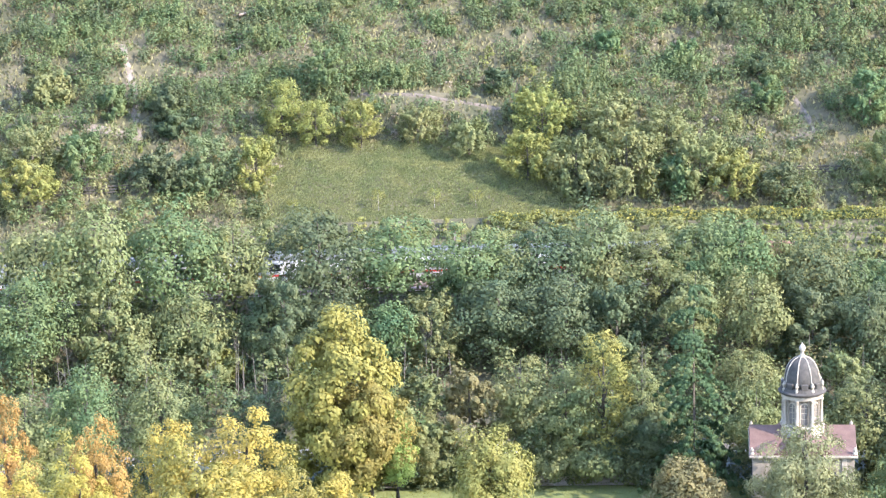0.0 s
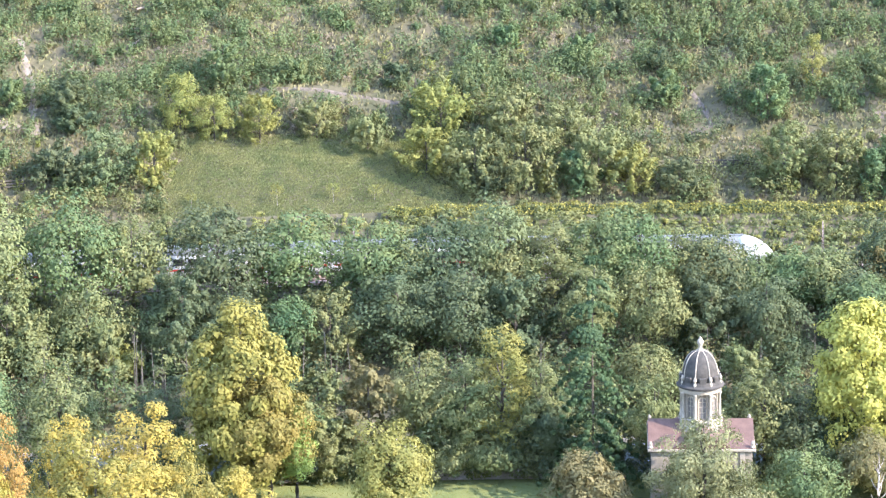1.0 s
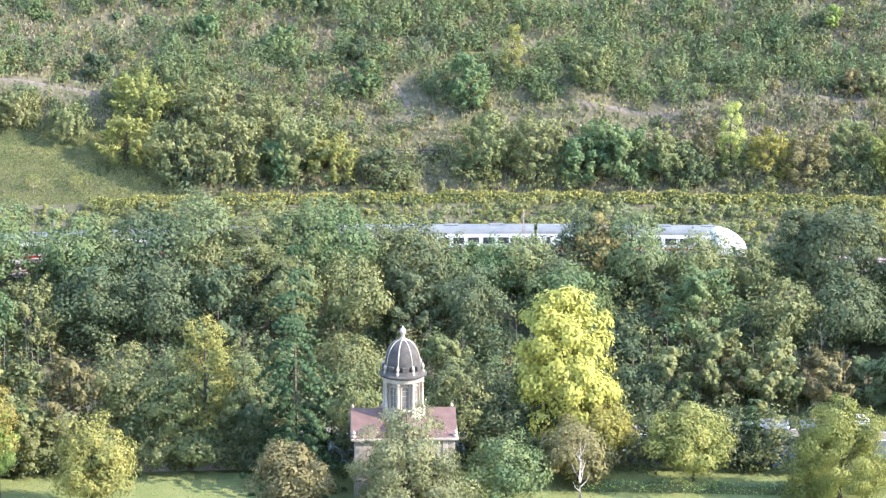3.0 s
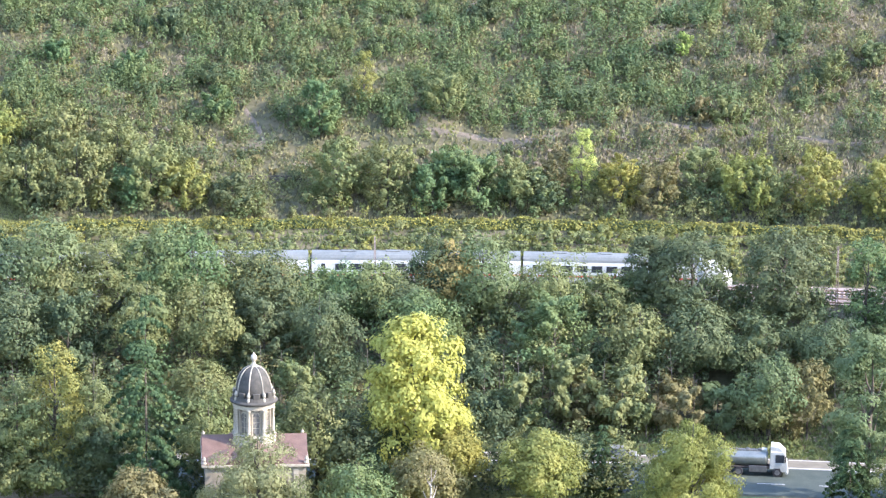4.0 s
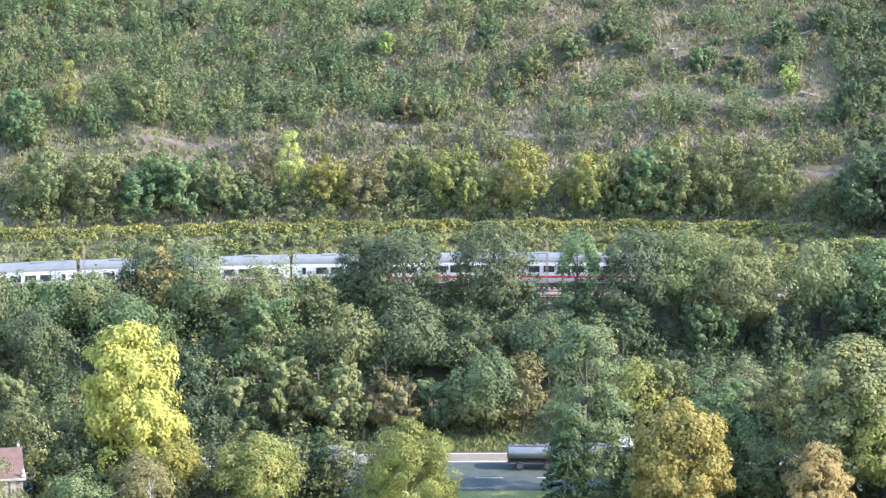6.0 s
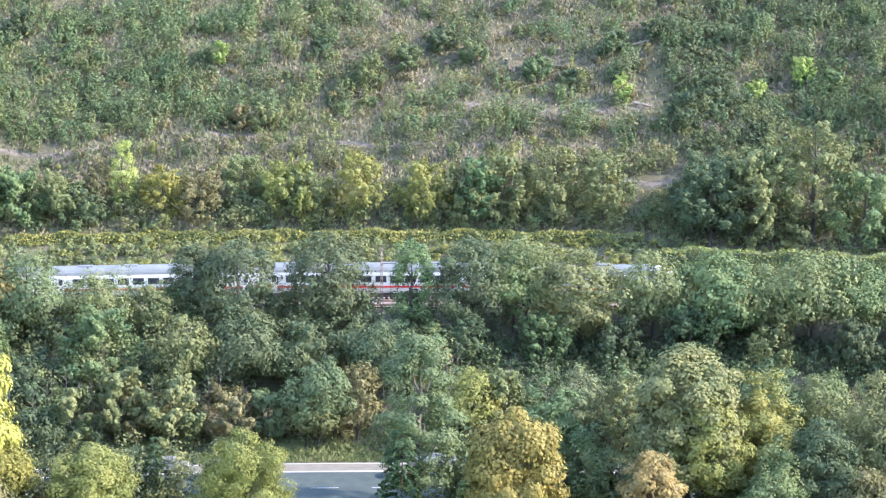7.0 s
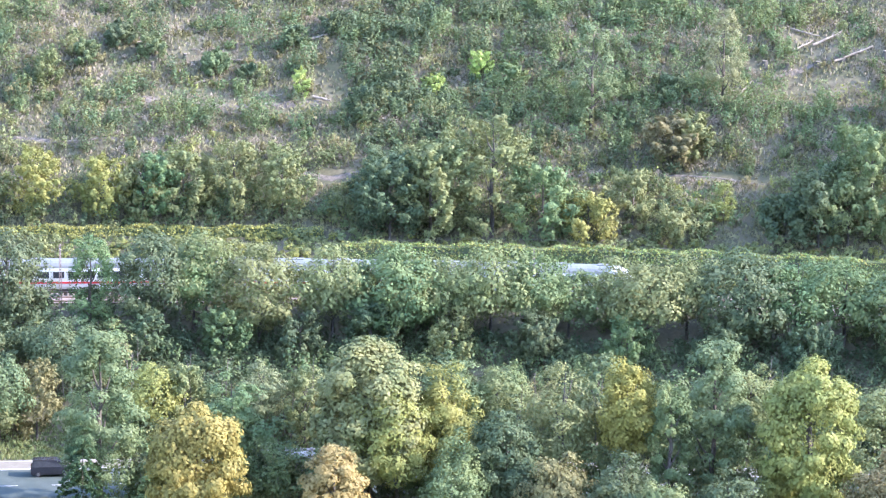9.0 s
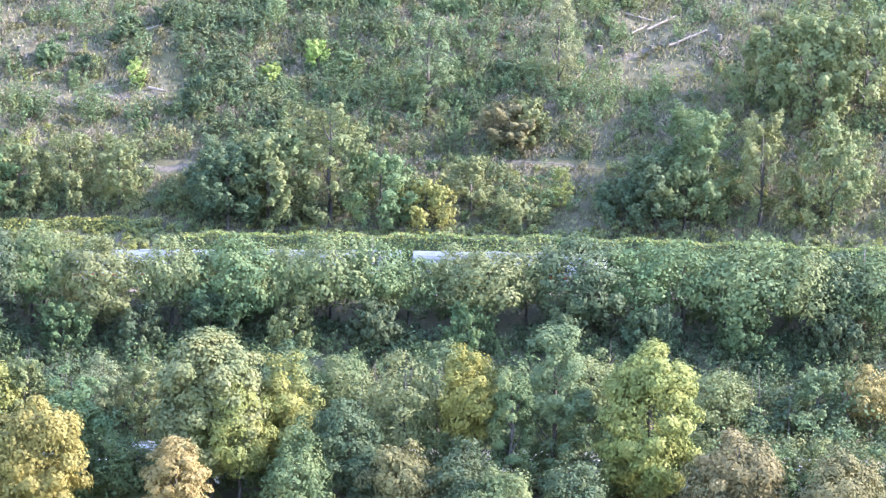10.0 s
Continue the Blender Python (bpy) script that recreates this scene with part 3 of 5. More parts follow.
def tanker_truck():
    """Drives towards +x; the front bumper is at x = 0."""
    t = tagged(new("tanker_truck"), "white truck with polished steel tank driving on the road", "truck")
    cab = []
    for y in (-1.22, -1.14, 1.14, 1.22):
        k = 0.06 if abs(y) > 1.2 else 0.0
        cab.append([(-0.02 - k, y, 0.55 + k), (0 - k, y, 1.3), (-0.06 - k, y, 1.75), (-0.32 - k, y, 2.78 - k), (-0.5, y, 2.95 - k), (-2.0 + k, y, 2.95 - k), (-2.05 + k, y, 0.95), (-1.7, y, 0.95), (-1.5, y, 1.02), (-0.9, y, 1.02), (-0.65, y, 0.55 + k)])
    part("cab", loft(cab), TRUCKW, t, "white cab")
    part("wind_deflector", loft([[(-0.55, y, 2.95), (-1.0, y, 3.42), (-1.95, y, 3.5), (-1.95, y, 2.95)] for y in (-1.05, 1.05)]), TRUCKW, t)
    part("windscreen", loft([[(-0.055, y, 1.78), (-0.29, y, 2.68), (-0.34, y, 2.68), (-0.10, y, 1.78)] for y in (-1.05, 1.05)]), GLASS, t)
    for s in (-1, 1):
        d = part("door", box(-1.5, -0.55, min(s * 1.222, s * 1.235), max(s * 1.222, s * 1.235), 1.1, 2.72, 0.01), TRUCKW, t)
        part("pane", box(-1.42, -0.42, min(s * 1.236, s * 1.242), max(s * 1.236, s * 1.242), 1.7, 2.62), GLASS, d)
        part("mirror", box(-0.38, -0.22, s * 1.34 - 0.08, s * 1.34 + 0.08, 1.8, 2.5, 0.02), UNDER, t)
        part("headlamp", box(-0.08, 0.02, s * 0.9 - 0.2, s * 0.9 + 0.2, 0.72, 0.92, 0.02), LAMP, t)
        part("side_panel", box(-4.4, -2.4, s * 1.15 - 0.05, s * 1.15 + 0.05, 0.5, 1.25, 0.03), RIM, t, "grey side locker")
        part("mudguard", box(-7.9, -5.0, s * 1.15 - 0.1, s * 1.15 + 0.1, 1.06, 1.14, 0.02), UNDER, t)
    part("grille", box(-0.03, 0.03, -0.8, 0.8, 0.95, 1.6, 0.02), UNDER, t)
    part("bumper", box(-0.25, 0.06, -1.22, 1.22, 0.35, 0.68, 0.06), TRUCKW, t)
    part("chassis", box(-8.1, -1.2, -0.5, 0.5, 0.72, 1.05, 0.02), UNDER, t)
    tank_body(-8.3, -2.3, 1.1, 2.75, t)
    part("roof_box", box(-3.0, -2.4, -0.4, 0.4, 2.72, 2.98, 0.03), TRUCKW, t)
    for x in (-1.2, -5.6, -6.95):
        for s in (-1, 1):
            disc_wheel("wheel", x, s * 1.08, 0.51, 0.51, 0.32, t)
    for s in (-1, 1):
        part("tail_lamp", box(-8.36, -8.3, s * 0.95 - 0.15, s * 0.95 + 0.15, 0.85, 1.0, 0.01), TAIL, t)
    return t


def tank_trailer():
    """Follows the truck; its drawbar's eye is at x = 0."""
    t = tagged(new("tank_trailer"), "steel tank trailer with two axles drawn behind a truck", "trailer")
    tank_body(-6.6, -1.1, 1.1, 2.6, t)
    part("chassis", box(-6.5, -1.0, -0.5, 0.5, 0.72, 1.05, 0.02), UNDER, t)
    b = bmesh.new()
    tube(b, [(-1.3, -0.35, 0.8), (0, 0, 0.75)], [0.06, 0.05])
    tube(b, [(-1.3, 0.35, 0.8), (0, 0, 0.75)], [0.06, 0.05])
    part("drawbar", b, UNDER, t)
    for x in (-2.0, -5.2):
        for s in (-1, 1):
            disc_wheel("wheel", x, s * 1.08, 0.51, 0.51, 0.32, t)
    for s in (-1, 1):
        part("tail_lamp", box(-6.66, -6.5, s * 0.95 - 0.15, s * 0.95 + 0.15, 0.85, 1.0, 0.01), TAIL, t)
    return t


def car_of(name, label, paint, long, high, van=False):
    """A car centred on x = 0, driving towards +x."""
    t = tagged(new(name), label, "van" if van else "car")
    a, w = long / 2, 0.9 if not van else 0.97
    belt = 0.55 * high + 0.1
    if van:
        cab = [(-a + 0.15, belt), (-a + 0.25, high - 0.06), (-a + 0.5, high), (a - 1.9, high), (a - 1.5, high - 0.08), (a - 0.75, belt)]
    else:
        cab = [(-a + 0.2, belt), (-a + 0.75, high - 0.08), (-a + 1.2, high), (a - 1.9, high), (a - 1.6, high - 0.06), (a - 0.95, belt)]
    low = [(-a, 0.4), (-a + 0.02, belt - 0.1), (-a + 0.12, belt), (a - 0.9, belt), (a - 0.12, belt - 0.22), (a, 0.62), (a - 0.05, 0.32), (-a + 0.1, 0.3)]
    part("body", loft([[(x * (1 - k), y, z) for x, z in low] for y, k in ((-w, 0.015), (-w + 0.07, 0), (w - 0.07, 0), (w, 0.015))]), paint, t)
    part("cabin", loft([[(x, y * (1 - 0.16 * (z > belt + 0.1)), z) for x, z in cab] for y in (-w + 0.06, w - 0.06)]), paint, t)
    for s in (-1, 1):
        g = [(x * 0.93, z - 0.07 if z > belt + 0.1 else z + 0.03) for x, z in cab]
        part("side_window", loft([[(x, s * ((w - 0.055) * (1 - 0.16 * (z > belt + 0.2)) + e), z) for x, z in g] for e in (-0.02, 0.012)]), GLASS, t)
        part("headlamp", box(a - 0.16, a - 0.02, s * 0.62 - 0.16, s * 0.62 + 0.16, 0.62, 0.76, 0.02), LAMP, t)
        part("tail_lamp", box(-a - 0.01, -a + 0.08, s * 0.7 - 0.12, s * 0.7 + 0.12, belt - 0.3, belt - 0.06, 0.02), TAIL, t)
        for x in (-a + 0.85, a - 0.85):
            disc_wheel("wheel", x, s * (w - 0.1), 0.32, 0.32, 0.2, t)
    part("windscreen", loft([[(cab[-1][0] + 0.02, y, belt + 0.03), (cab[-2][0] + 0.02, y * 0.86, high - 0.12), (cab[-2][0] - 0.04, y * 0.86, high - 0.12), (cab[-1][0] - 0.04, y, belt + 0.03)] for y in (-w + 0.12, w - 0.12)]), GLASS, t)
    return t


TRUCK, TRAILER = tanker_truck(), tank_trailer()
VAN = car_of("van", "dark blue-black van driving on the road", BLACKP, 4.8, 1.9, True)
CAR = car_of("car", "silver-grey hatchback driving on the road", SILVER, 4.2, 1.5)
for nm, lb, pm, px, pc, ln, hh in (("parked_car", "dark parked car beside the road", BLACKP, -0.2, 363.4, 4.3, 1.45),
                                   ("parked_car", "pale silver car parked beside the road", SILVER, 12.6, 373.9, 4.3, 1.5),
                                   ("parked_car", "silver car parked under the trees", SILVER, 100.5, 364.6, 4.3, 1.5)):
    o = car_of(nm, lb, pm, ln, hh)
    o.matrix_world = pose(px, along(px, pc), 0.04, 0, 0, turn_at(px))


# ---- the chapel ----
def chapel(x, y):
    """A small domed chapel: a square hall with a low roof and a round drum under a ribbed dome."""
    top = tagged(new("chapel"), "sandstone chapel with brown roof, white drum and dark ribbed dome", "chapel")
    top.matrix_world = pose(x, y, 0, 0, 0, 6) @ Matrix.Scale(0.9, 4)
    W, D, E = 6.4, 6.0, 8.3
    part("wall", box(-W + 0.4, W - 0.4, -D + 0.4, D - 0.4, -0.3, E, 0.03), STONE, top)
    part("cornice", box(-W, W, -D, D, E, E + 0.35, 0.06), PALE, top)
    # cross-shaped roof with four gables
    b = bmesh.new()
    R = 2.6
    loft([[(sx, -D * 0.62, E + 0.35), (sx, 0, E + 0.35 + R * 0.8), (sx, D * 0.62, E + 0.35)] for sx in (-W + 0.1, W - 0.1)], b)
    part("roof", b, ROOF, top)
    b = bmesh.new()
    loft([[(-W * 0.58, sy, E + 0.35), (0, sy, E + 0.35 + R * 0.8), (W * 0.58, sy, E + 0.35)] for sy in (-D + 0.1, D - 0.1)], b)
    part("roof", b, ROOF, top)
    for sx in (-1, 1):
        for sy in (-1, 1):
            b = loft([[(sx * W * 0.45, sy * D * 0.45, E + 1.5), (sx * (W - 0.05), sy * D * 0.45, E + 0.36), (sx * (W - 0.05), sy * (D - 0.05), E + 0.36), (sx * W * 0.45, sy * (D - 0.05), E + 0.36)],
                      [(sx * W * 0.45, sy * D * 0.45, E + 1.4), (sx * (W - 0.05), sy * D * 0.45, E + 0.3), (sx * (W - 0.05), sy * (D - 0.05), E + 0.3), (sx * W * 0.45, sy * (D - 0.05), E + 0.3)]])
            part("roof", b, ROOF, top)
            part("acroterion", _moved(lathe([(0.22, 0), (0.3, 0.15), (0.16, 0.4), (0.24, 0.6), (0.05, 0.95)], 10), sx * (W - 0.35), sy * (D - 0.35), E + 0.35), PALE, top)
    for s in (-1, 1):
        for wx in (-3.2, 0, 3.2):
            part("window", box(wx - 0.6, wx + 0.6, s * (D - 0.4) - 0.03, s * (D - 0.4) + 0.03, 2.4, 6.6, 0.02), GLASS, top)
            part("pilaster", box(wx + 1.3, wx + 1.9, s * (D - 0.4) - 0.12, s * (D - 0.4) + 0.12, 0, E, 0.03), PALE, top)
            part("window", box(s * (W - 0.4) - 0.03, s * (W - 0.4) + 0.03, wx - 0.6, wx + 0.6, 2.4, 6.6, 0.02), GLASS, top)
    part("plinth", lathe([(3.05, E + 0.3), (3.05, E + 1.3), (2.85, E + 1.5), (2.75, E + 2.0)], 8, math.pi / 8), PALE, top)
    z0, z1 = E + 1.55, E + 6.0
    drum = part("drum", lathe([(1.86, z0), (1.86, z1)], 32), STONE, top)
    part("base_ring", lathe([(2.62, z0 - 0.1), (2.66, z0 + 0.15), (2.45, z0 + 0.3), (2.36, z0 + 0.95), (2.44, z0 + 1.0), (2.44, z0 + 1.12), (1.9, z0 + 1.15)], 32), PALE, top)
    for k in range(8):
        a = 2 * math.pi * (k + 0.5) / 8 + 0.1
        m = Matrix.Rotation(a, 4, 'Z')
        def turned(b):
            bmesh.ops.transform(b, matrix=m, verts=b.verts[:])
            return b
        part("pier", turned(box(1.75, 2.16, -0.36, 0.36, z0 + 1.1, z1, 0.03)), STONE, drum)
        part("pedestal", turned(box(2.1, 2.66, -0.36, 0.36, z0 + 0.2, z0 + 1.2, 0.05)), PALE, drum)
        part("column", turned(_moved(lathe([(0.26, 0), (0.26, 0.12), (0.20, 0.2), (0.19, 1.6), (0.165, 2.95), (0.25, 3.1), (0.27, 3.3)], 14), 2.36, 0, z0 + 1.16)), PALE, drum, "pale stone column", True)
        m = Matrix.Rotation(a + math.pi / 8, 4, 'Z')
        pts = [(-0.42, z0 + 1.35), (0.42, z0 + 1.35), (0.42, z0 + 3.5)] + [(0.42 * math.cos(q), z0 + 3.5 + 0.42 * math.sin(q)) for q in (0.5, 1.0, 1.57, 2.1, 2.6)] + [(-0.42, z0 + 3.5)]
        pane = part("window", turned(loft([[(r, u, w) for u, w in pts] for r in (1.8, 1.885)])), LEADED, drum, "grey leaded arched window")
        part("mullion", turned(box(1.86, 1.91, -0.03, 0.03, z0 + 1.35, z0 + 3.9)), PALE, pane)
        for h in (2.1, 2.8, 3.4):
            part("mullion", turned(box(1.86, 1.905, -0.42, 0.42, z0 + h - 0.025, z0 + h + 0.025)), PALE, pane)
        ring = [(u * 1.28, z0 + 1.35 + (w - z0 - 1.35) * 1.06) for u, w in pts]
        b = bmesh.new()
        o1 = [b.verts.new((1.97, u, w)) for u, w in pts]
        o2 = [b.verts.new((1.97, u, w)) for u, w in ring]
        o3 = [b.verts.new((1.84, u, w)) for u, w in ring]
        o4 = [b.verts.new((1.84, u, w)) for u, w in pts]
        for i in range(len(pts)):
            j = (i + 1) % len(pts)
            b.faces.new((o1[i], o1[j], o2[j], o2[i]))
            b.faces.new((o2[i], o2[j], o3[j], o3[i]))
            b.faces.new((o4[i], o4[j], o1[j], o1[i]))
        part("window_surround", turned(b), PALE, drum)
    part("entablature", lathe([(1.8, z1 - 0.02), (2.5, z1), (2.5, z1 + 0.1), (2.5, z1 + 0.5), (2.62, z1 + 0.55)], 32), PALE, top)
    part("cornice", lathe([(2.62, z1 + 0.5), (2.85, z1 + 0.62), (2.88, z1 + 0.8), (2.62, z1 + 1.0), (2.5, z1 + 1.35), (2.4, z1 + 1.4)], 40), LEAD, top, "dark lead-covered cornice")
    zd = z1 + 1.35
    prof = [(2.22 * math.cos(q) ** 0.8 if q < 1.5 else 0.25, zd + 3.55 * math.sin(q)) for q in (0, 0.2, 0.4, 0.6, 0.8, 1.0, 1.2, 1.36, 1.46)]
    dome = part("dome", lathe(prof, 40), LEAD, top, "dark lead dome", True)
    for k in range(8):
        a = 2 * math.pi * (k + 0.5) / 8 + 0.1
        b = bmesh.new()
        tube(b, [((r + 0.03) * math.cos(a), (r + 0.03) * math.sin(a), z) for r, z in prof], [0.075] * 6 + [0.06] * 3, 6)
        part("rib", b, PALE, dome, "white stone rib")
        part("urn", _moved(lathe([(0.20, 0), (0.22, 0.25), (0.12, 0.4), (0.22, 0.7), (0.20, 0.85), (0.06, 1.15)], 10), 2.45 * math.cos(a), 2.45 * math.sin(a), z1 + 1.0), PALE, dome, "white stone urn")
        a += math.pi / 8
        m = Matrix.Rotation(a, 4, 'Z')
        b = box(2.1, 2.5, -0.42, 0.42, z1 + 1.15, z1 + 2.0, 0.06)
        bmesh.ops.transform(b, matrix=m, verts=b.verts[:])
        part("dormer", b, LEAD, dome)
    zt = zd + 3.5
    part("lantern", lathe([(0.45, zt - 0.1), (0.48, zt + 0.1), (0.25, zt + 0.25), (0.2, zt + 0.6), (0.36, zt + 0.85), (0.4, zt + 1.1), (0.3, zt + 1.35), (0.1, zt + 1.6), (0.03, zt + 1.75)], 14), PALE, top, "white stone finial", True)
    return top


CHAPEL = chapel(-27.6, 349.0)


# ---- planting: place along and across the valley, height, crown radius, colour, shape, crown base ----
UPPER_BANK_A = (
    (146.4, 398.5, 12.1, 5.8, 'olive', 'round', 0.08),
    (154.3, 399.5, 11.3, 5.8, 'green', 'round', 0.08),
    (106.5, 400.5, 10.3, 4.6, 'olive', 'round', 0.08),
    (96.2, 399.0, 11.5, 4.2, 'green', 'round', 0.08),
    (114.2, 400.0, 10.9, 4.6, 'olive', 'round', 0.08),
    (-24.3, 398.5, 9.4, 3.7, 'green', 'round', 0.08),
    (-16.8, 399.5, 8.4, 4.2, 'olive', 'round', 0.08),
    (-9.2, 400.5, 11.6, 3.4, 'dark', 'round', 0.08),
    (12.1, 399.0, 8.3, 3.5, 'olive', 'round', 0.08),
    (15.6, 400.0, 7.1, 3.1, 'green', 'round', 0.08),
    (63.2, 398.5, 12.0, 5.4, 'olive', 'dome', 0.08),
    (72.2, 399.5, 11.9, 5.8, 'olive', 'round', 0.08),
    (55.6, 400.5, 10.8, 4.2, 'green', 'round', 0.08),
    (43.0, 399.0, 12.0, 3.3, 'green', 'tall', 0.08),
    (-122.4, 400.0, 14.9, 5.8, 'olive', 'round', 0.08),
    (-115.2, 398.5, 17.0, 6.2, 'olive', 'round', 0.08),
    (-106.6, 399.5, 16.9, 6.6, 'green', 'round', 0.08),
    (-99.8, 400.5, 13.6, 5.4, 'olive', 'round', 0.08),
    (-89.4, 399.0, 14.9, 6.5, 'dark', 'round', 0.08),
    (-81.0, 400.0, 12.9, 5.8, 'green', 'round', 0.08),
    (-71.3, 398.5, 13.1, 5.8, 'green', 'round', 0.08),
    (-63.4, 399.5, 12.1, 5.8, 'dark', 'round', 0.08),
    (-56.0, 400.5, 14.1, 5.4, 'teal', 'round', 0.08),
    (-49.1, 399.0, 13.4, 4.6, 'olive', 'round', 0.08),
)
UPPER_BANK_B = (
    (-42.1, 400.0, 12.7, 5.0, 'green', 'round', 0.08),
    (-30.1, 398.5, 10.8, 5.4, 'dark', 'round', 0.08),
    (-44.5, 400.5, 11.5, 5.0, 'olive', 'round', 0.08),
    (-38.9, 399.0, 12.9, 4.6, 'green', 'round', 0.08),
    (-34.3, 400.0, 10.4, 4.3, 'olive', 'round', 0.08),
    (-54.7, 398.5, 11.1, 4.2, 'olive', 'round', 0.08),
    (-67.8, 400.0, 11.1, 4.3, 'olive', 'round', 0.08),
    (-19.6, 398.5, 8.7, 3.5, 'green', 'round', 0.08),
    (-30.1, 399.5, 10.6, 4.6, 'olive', 'round', 0.08),
    (-21.0, 400.5, 6.1, 4.6, 'green', 'round', 0.08),
    (-13.3, 399.0, 7.8, 5.0, 'dark', 'round', 0.08),
    (-7.2, 400.0, 10.8, 3.9, 'orange', 'round', 0.08),
    (-3.6, 398.5, 12.6, 4.6, 'teal', 'round', 0.08),
    (4.6, 399.5, 9.0, 4.6, 'olive', 'round', 0.08),
    (16.9, 400.5, 11.4, 3.6, 'dark', 'dome', 0.08),
    (22.0, 399.0, 13.0, 5.3, 'dark', 'dome', 0.08),
    (33.1, 400.0, 13.2, 5.2, 'dark', 'dome', 0.08),
    (50.4, 399.5, 12.2, 5.0, 'dark', 'dome', 0.08),
    (57.1, 400.5, 12.8, 4.6, 'olive', 'round', 0.08),
    (79.6, 398.5, 11.4, 6.2, 'green', 'dome', 0.08),
    (86.5, 399.5, 10.2, 5.0, 'olive', 'round', 0.08),
    (81.1, 400.5, 9.7, 5.8, 'olive', 'round', 0.08),
    (90.9, 399.0, 12.0, 5.8, 'olive', 'round', 0.08),
    (100.4, 400.0, 9.4, 3.9, 'green', 'round', 0.08),
)
UPPER_BANK_C = (
    (109.3, 398.5, 10.8, 5.8, 'olive', 'round', 0.08),
    (120.6, 399.5, 11.7, 6.6, 'dark', 'dome', 0.08),
    (126.8, 400.0, 11.4, 4.8, 'green', 'round', 0.04),
    (132.5, 400.5, 11.0, 5.8, 'green', 'round', 0.08),
    (139.6, 399.0, 12.3, 7.3, 'green', 'round', 0.08),
    (150.7, 400.0, 10.7, 5.8, 'dark', 'round', 0.08),
)
MID_BANK_A = (
    (-120.8, 389.0, 15.7, 5.4, 'green', 'round', 0.08),
    (-111.7, 390.0, 13.0, 5.0, 'olive', 'round', 0.08),
    (-102.9, 391.0, 11.9, 4.7, 'olive', 'round', 0.08),
    (-109.5, 390.5, 7.0, 5.7, 'olive', 'round', 0.08),
    (-100.7, 389.0, 6.9, 4.7, 'olive', 'round', 0.08),
    (-98.5, 390.0, 4.3, 3.0, 'yelgreen', 'round', 0.08),
    (-93.7, 391.0, 7.8, 3.7, 'teal', 'tall', 0.3),
    (-91.5, 389.5, 13.1, 5.0, 'dark', 'round', 0.08),
    (-85.9, 390.5, 11.5, 4.0, 'dark', 'round', 0.08),
    (-79.7, 389.0, 10.2, 3.7, 'green', 'round', 0.08),
    (-74.6, 390.0, 10.1, 4.4, 'olive', 'round', 0.08),
    (-66.8, 391.0, 12.7, 5.7, 'dark', 'round', 0.08),
    (-58.6, 389.5, 13.0, 5.4, 'dark', 'round', 0.08),
    (-52.8, 390.5, 10.7, 5.4, 'dark', 'round', 0.08),
    (-43.3, 389.0, 14.0, 4.0, 'olive', 'round', 0.08),
    (-36.7, 390.0, 12.6, 4.7, 'olive', 'round', 0.08),
    (-29.5, 391.0, 10.2, 4.7, 'dark', 'round', 0.08),
    (-22.8, 389.5, 12.6, 4.4, 'dark', 'round', 0.08),
    (1.1, 390.5, 4.5, 4.4, 'teal', 'cone', 0.08),
    (-4.6, 389.0, 5.5, 4.4, 'dark', 'round', 0.08),
    (-20.1, 390.0, 3.9, 4.0, 'dark', 'round', 0.08),
    (-10.4, 391.0, 10.7, 5.1, 'green', 'round', 0.08),
    (5.2, 390.5, 10.8, 5.1, 'green', 'round', 0.08),
    (15.3, 389.0, 10.6, 4.0, 'olive', 'round', 0.08),
)
MID_BANK_B = (
    (22.0, 390.0, 10.4, 5.1, 'dark', 'round', 0.08),
    (30.2, 391.0, 8.2, 5.1, 'dark', 'round', 0.08),
    (37.4, 389.5, 10.2, 4.4, 'dark', 'round', 0.08),
    (27.5, 390.5, 6.4, 3.7, 'teal', 'round', 0.08),
)
MID_BANK_C = (
    (49.0, 394.5, 6.4, 3.2, 'dark', 'wild', 0.0),
    (58.5, 395.2, 7.0, 3.4, 'green', 'wild', 0.0),
    (67.5, 394.6, 6.2, 3.3, 'dark', 'wild', 0.0),
    (76.0, 395.4, 7.2, 3.6, 'dark', 'wild', 0.0),
    (85.5, 394.8, 6.0, 3.2, 'olive', 'wild', 0.0),
    (95.5, 395.2, 6.8, 3.6, 'dark', 'wild', 0.0),
    (106.0, 394.6, 6.6, 3.4, 'green', 'wild', 0.0),
    (117.0, 395.0, 6.2, 3.6, 'dark', 'wild', 0.0),
    (127.0, 394.5, 7.0, 3.8, 'dark', 'wild', 0.0),
    (138.0, 395.2, 6.4, 3.6, 'green', 'wild', 0.0),
    (148.0, 394.8, 6.8, 3.6, 'dark', 'wild', 0.0),
)
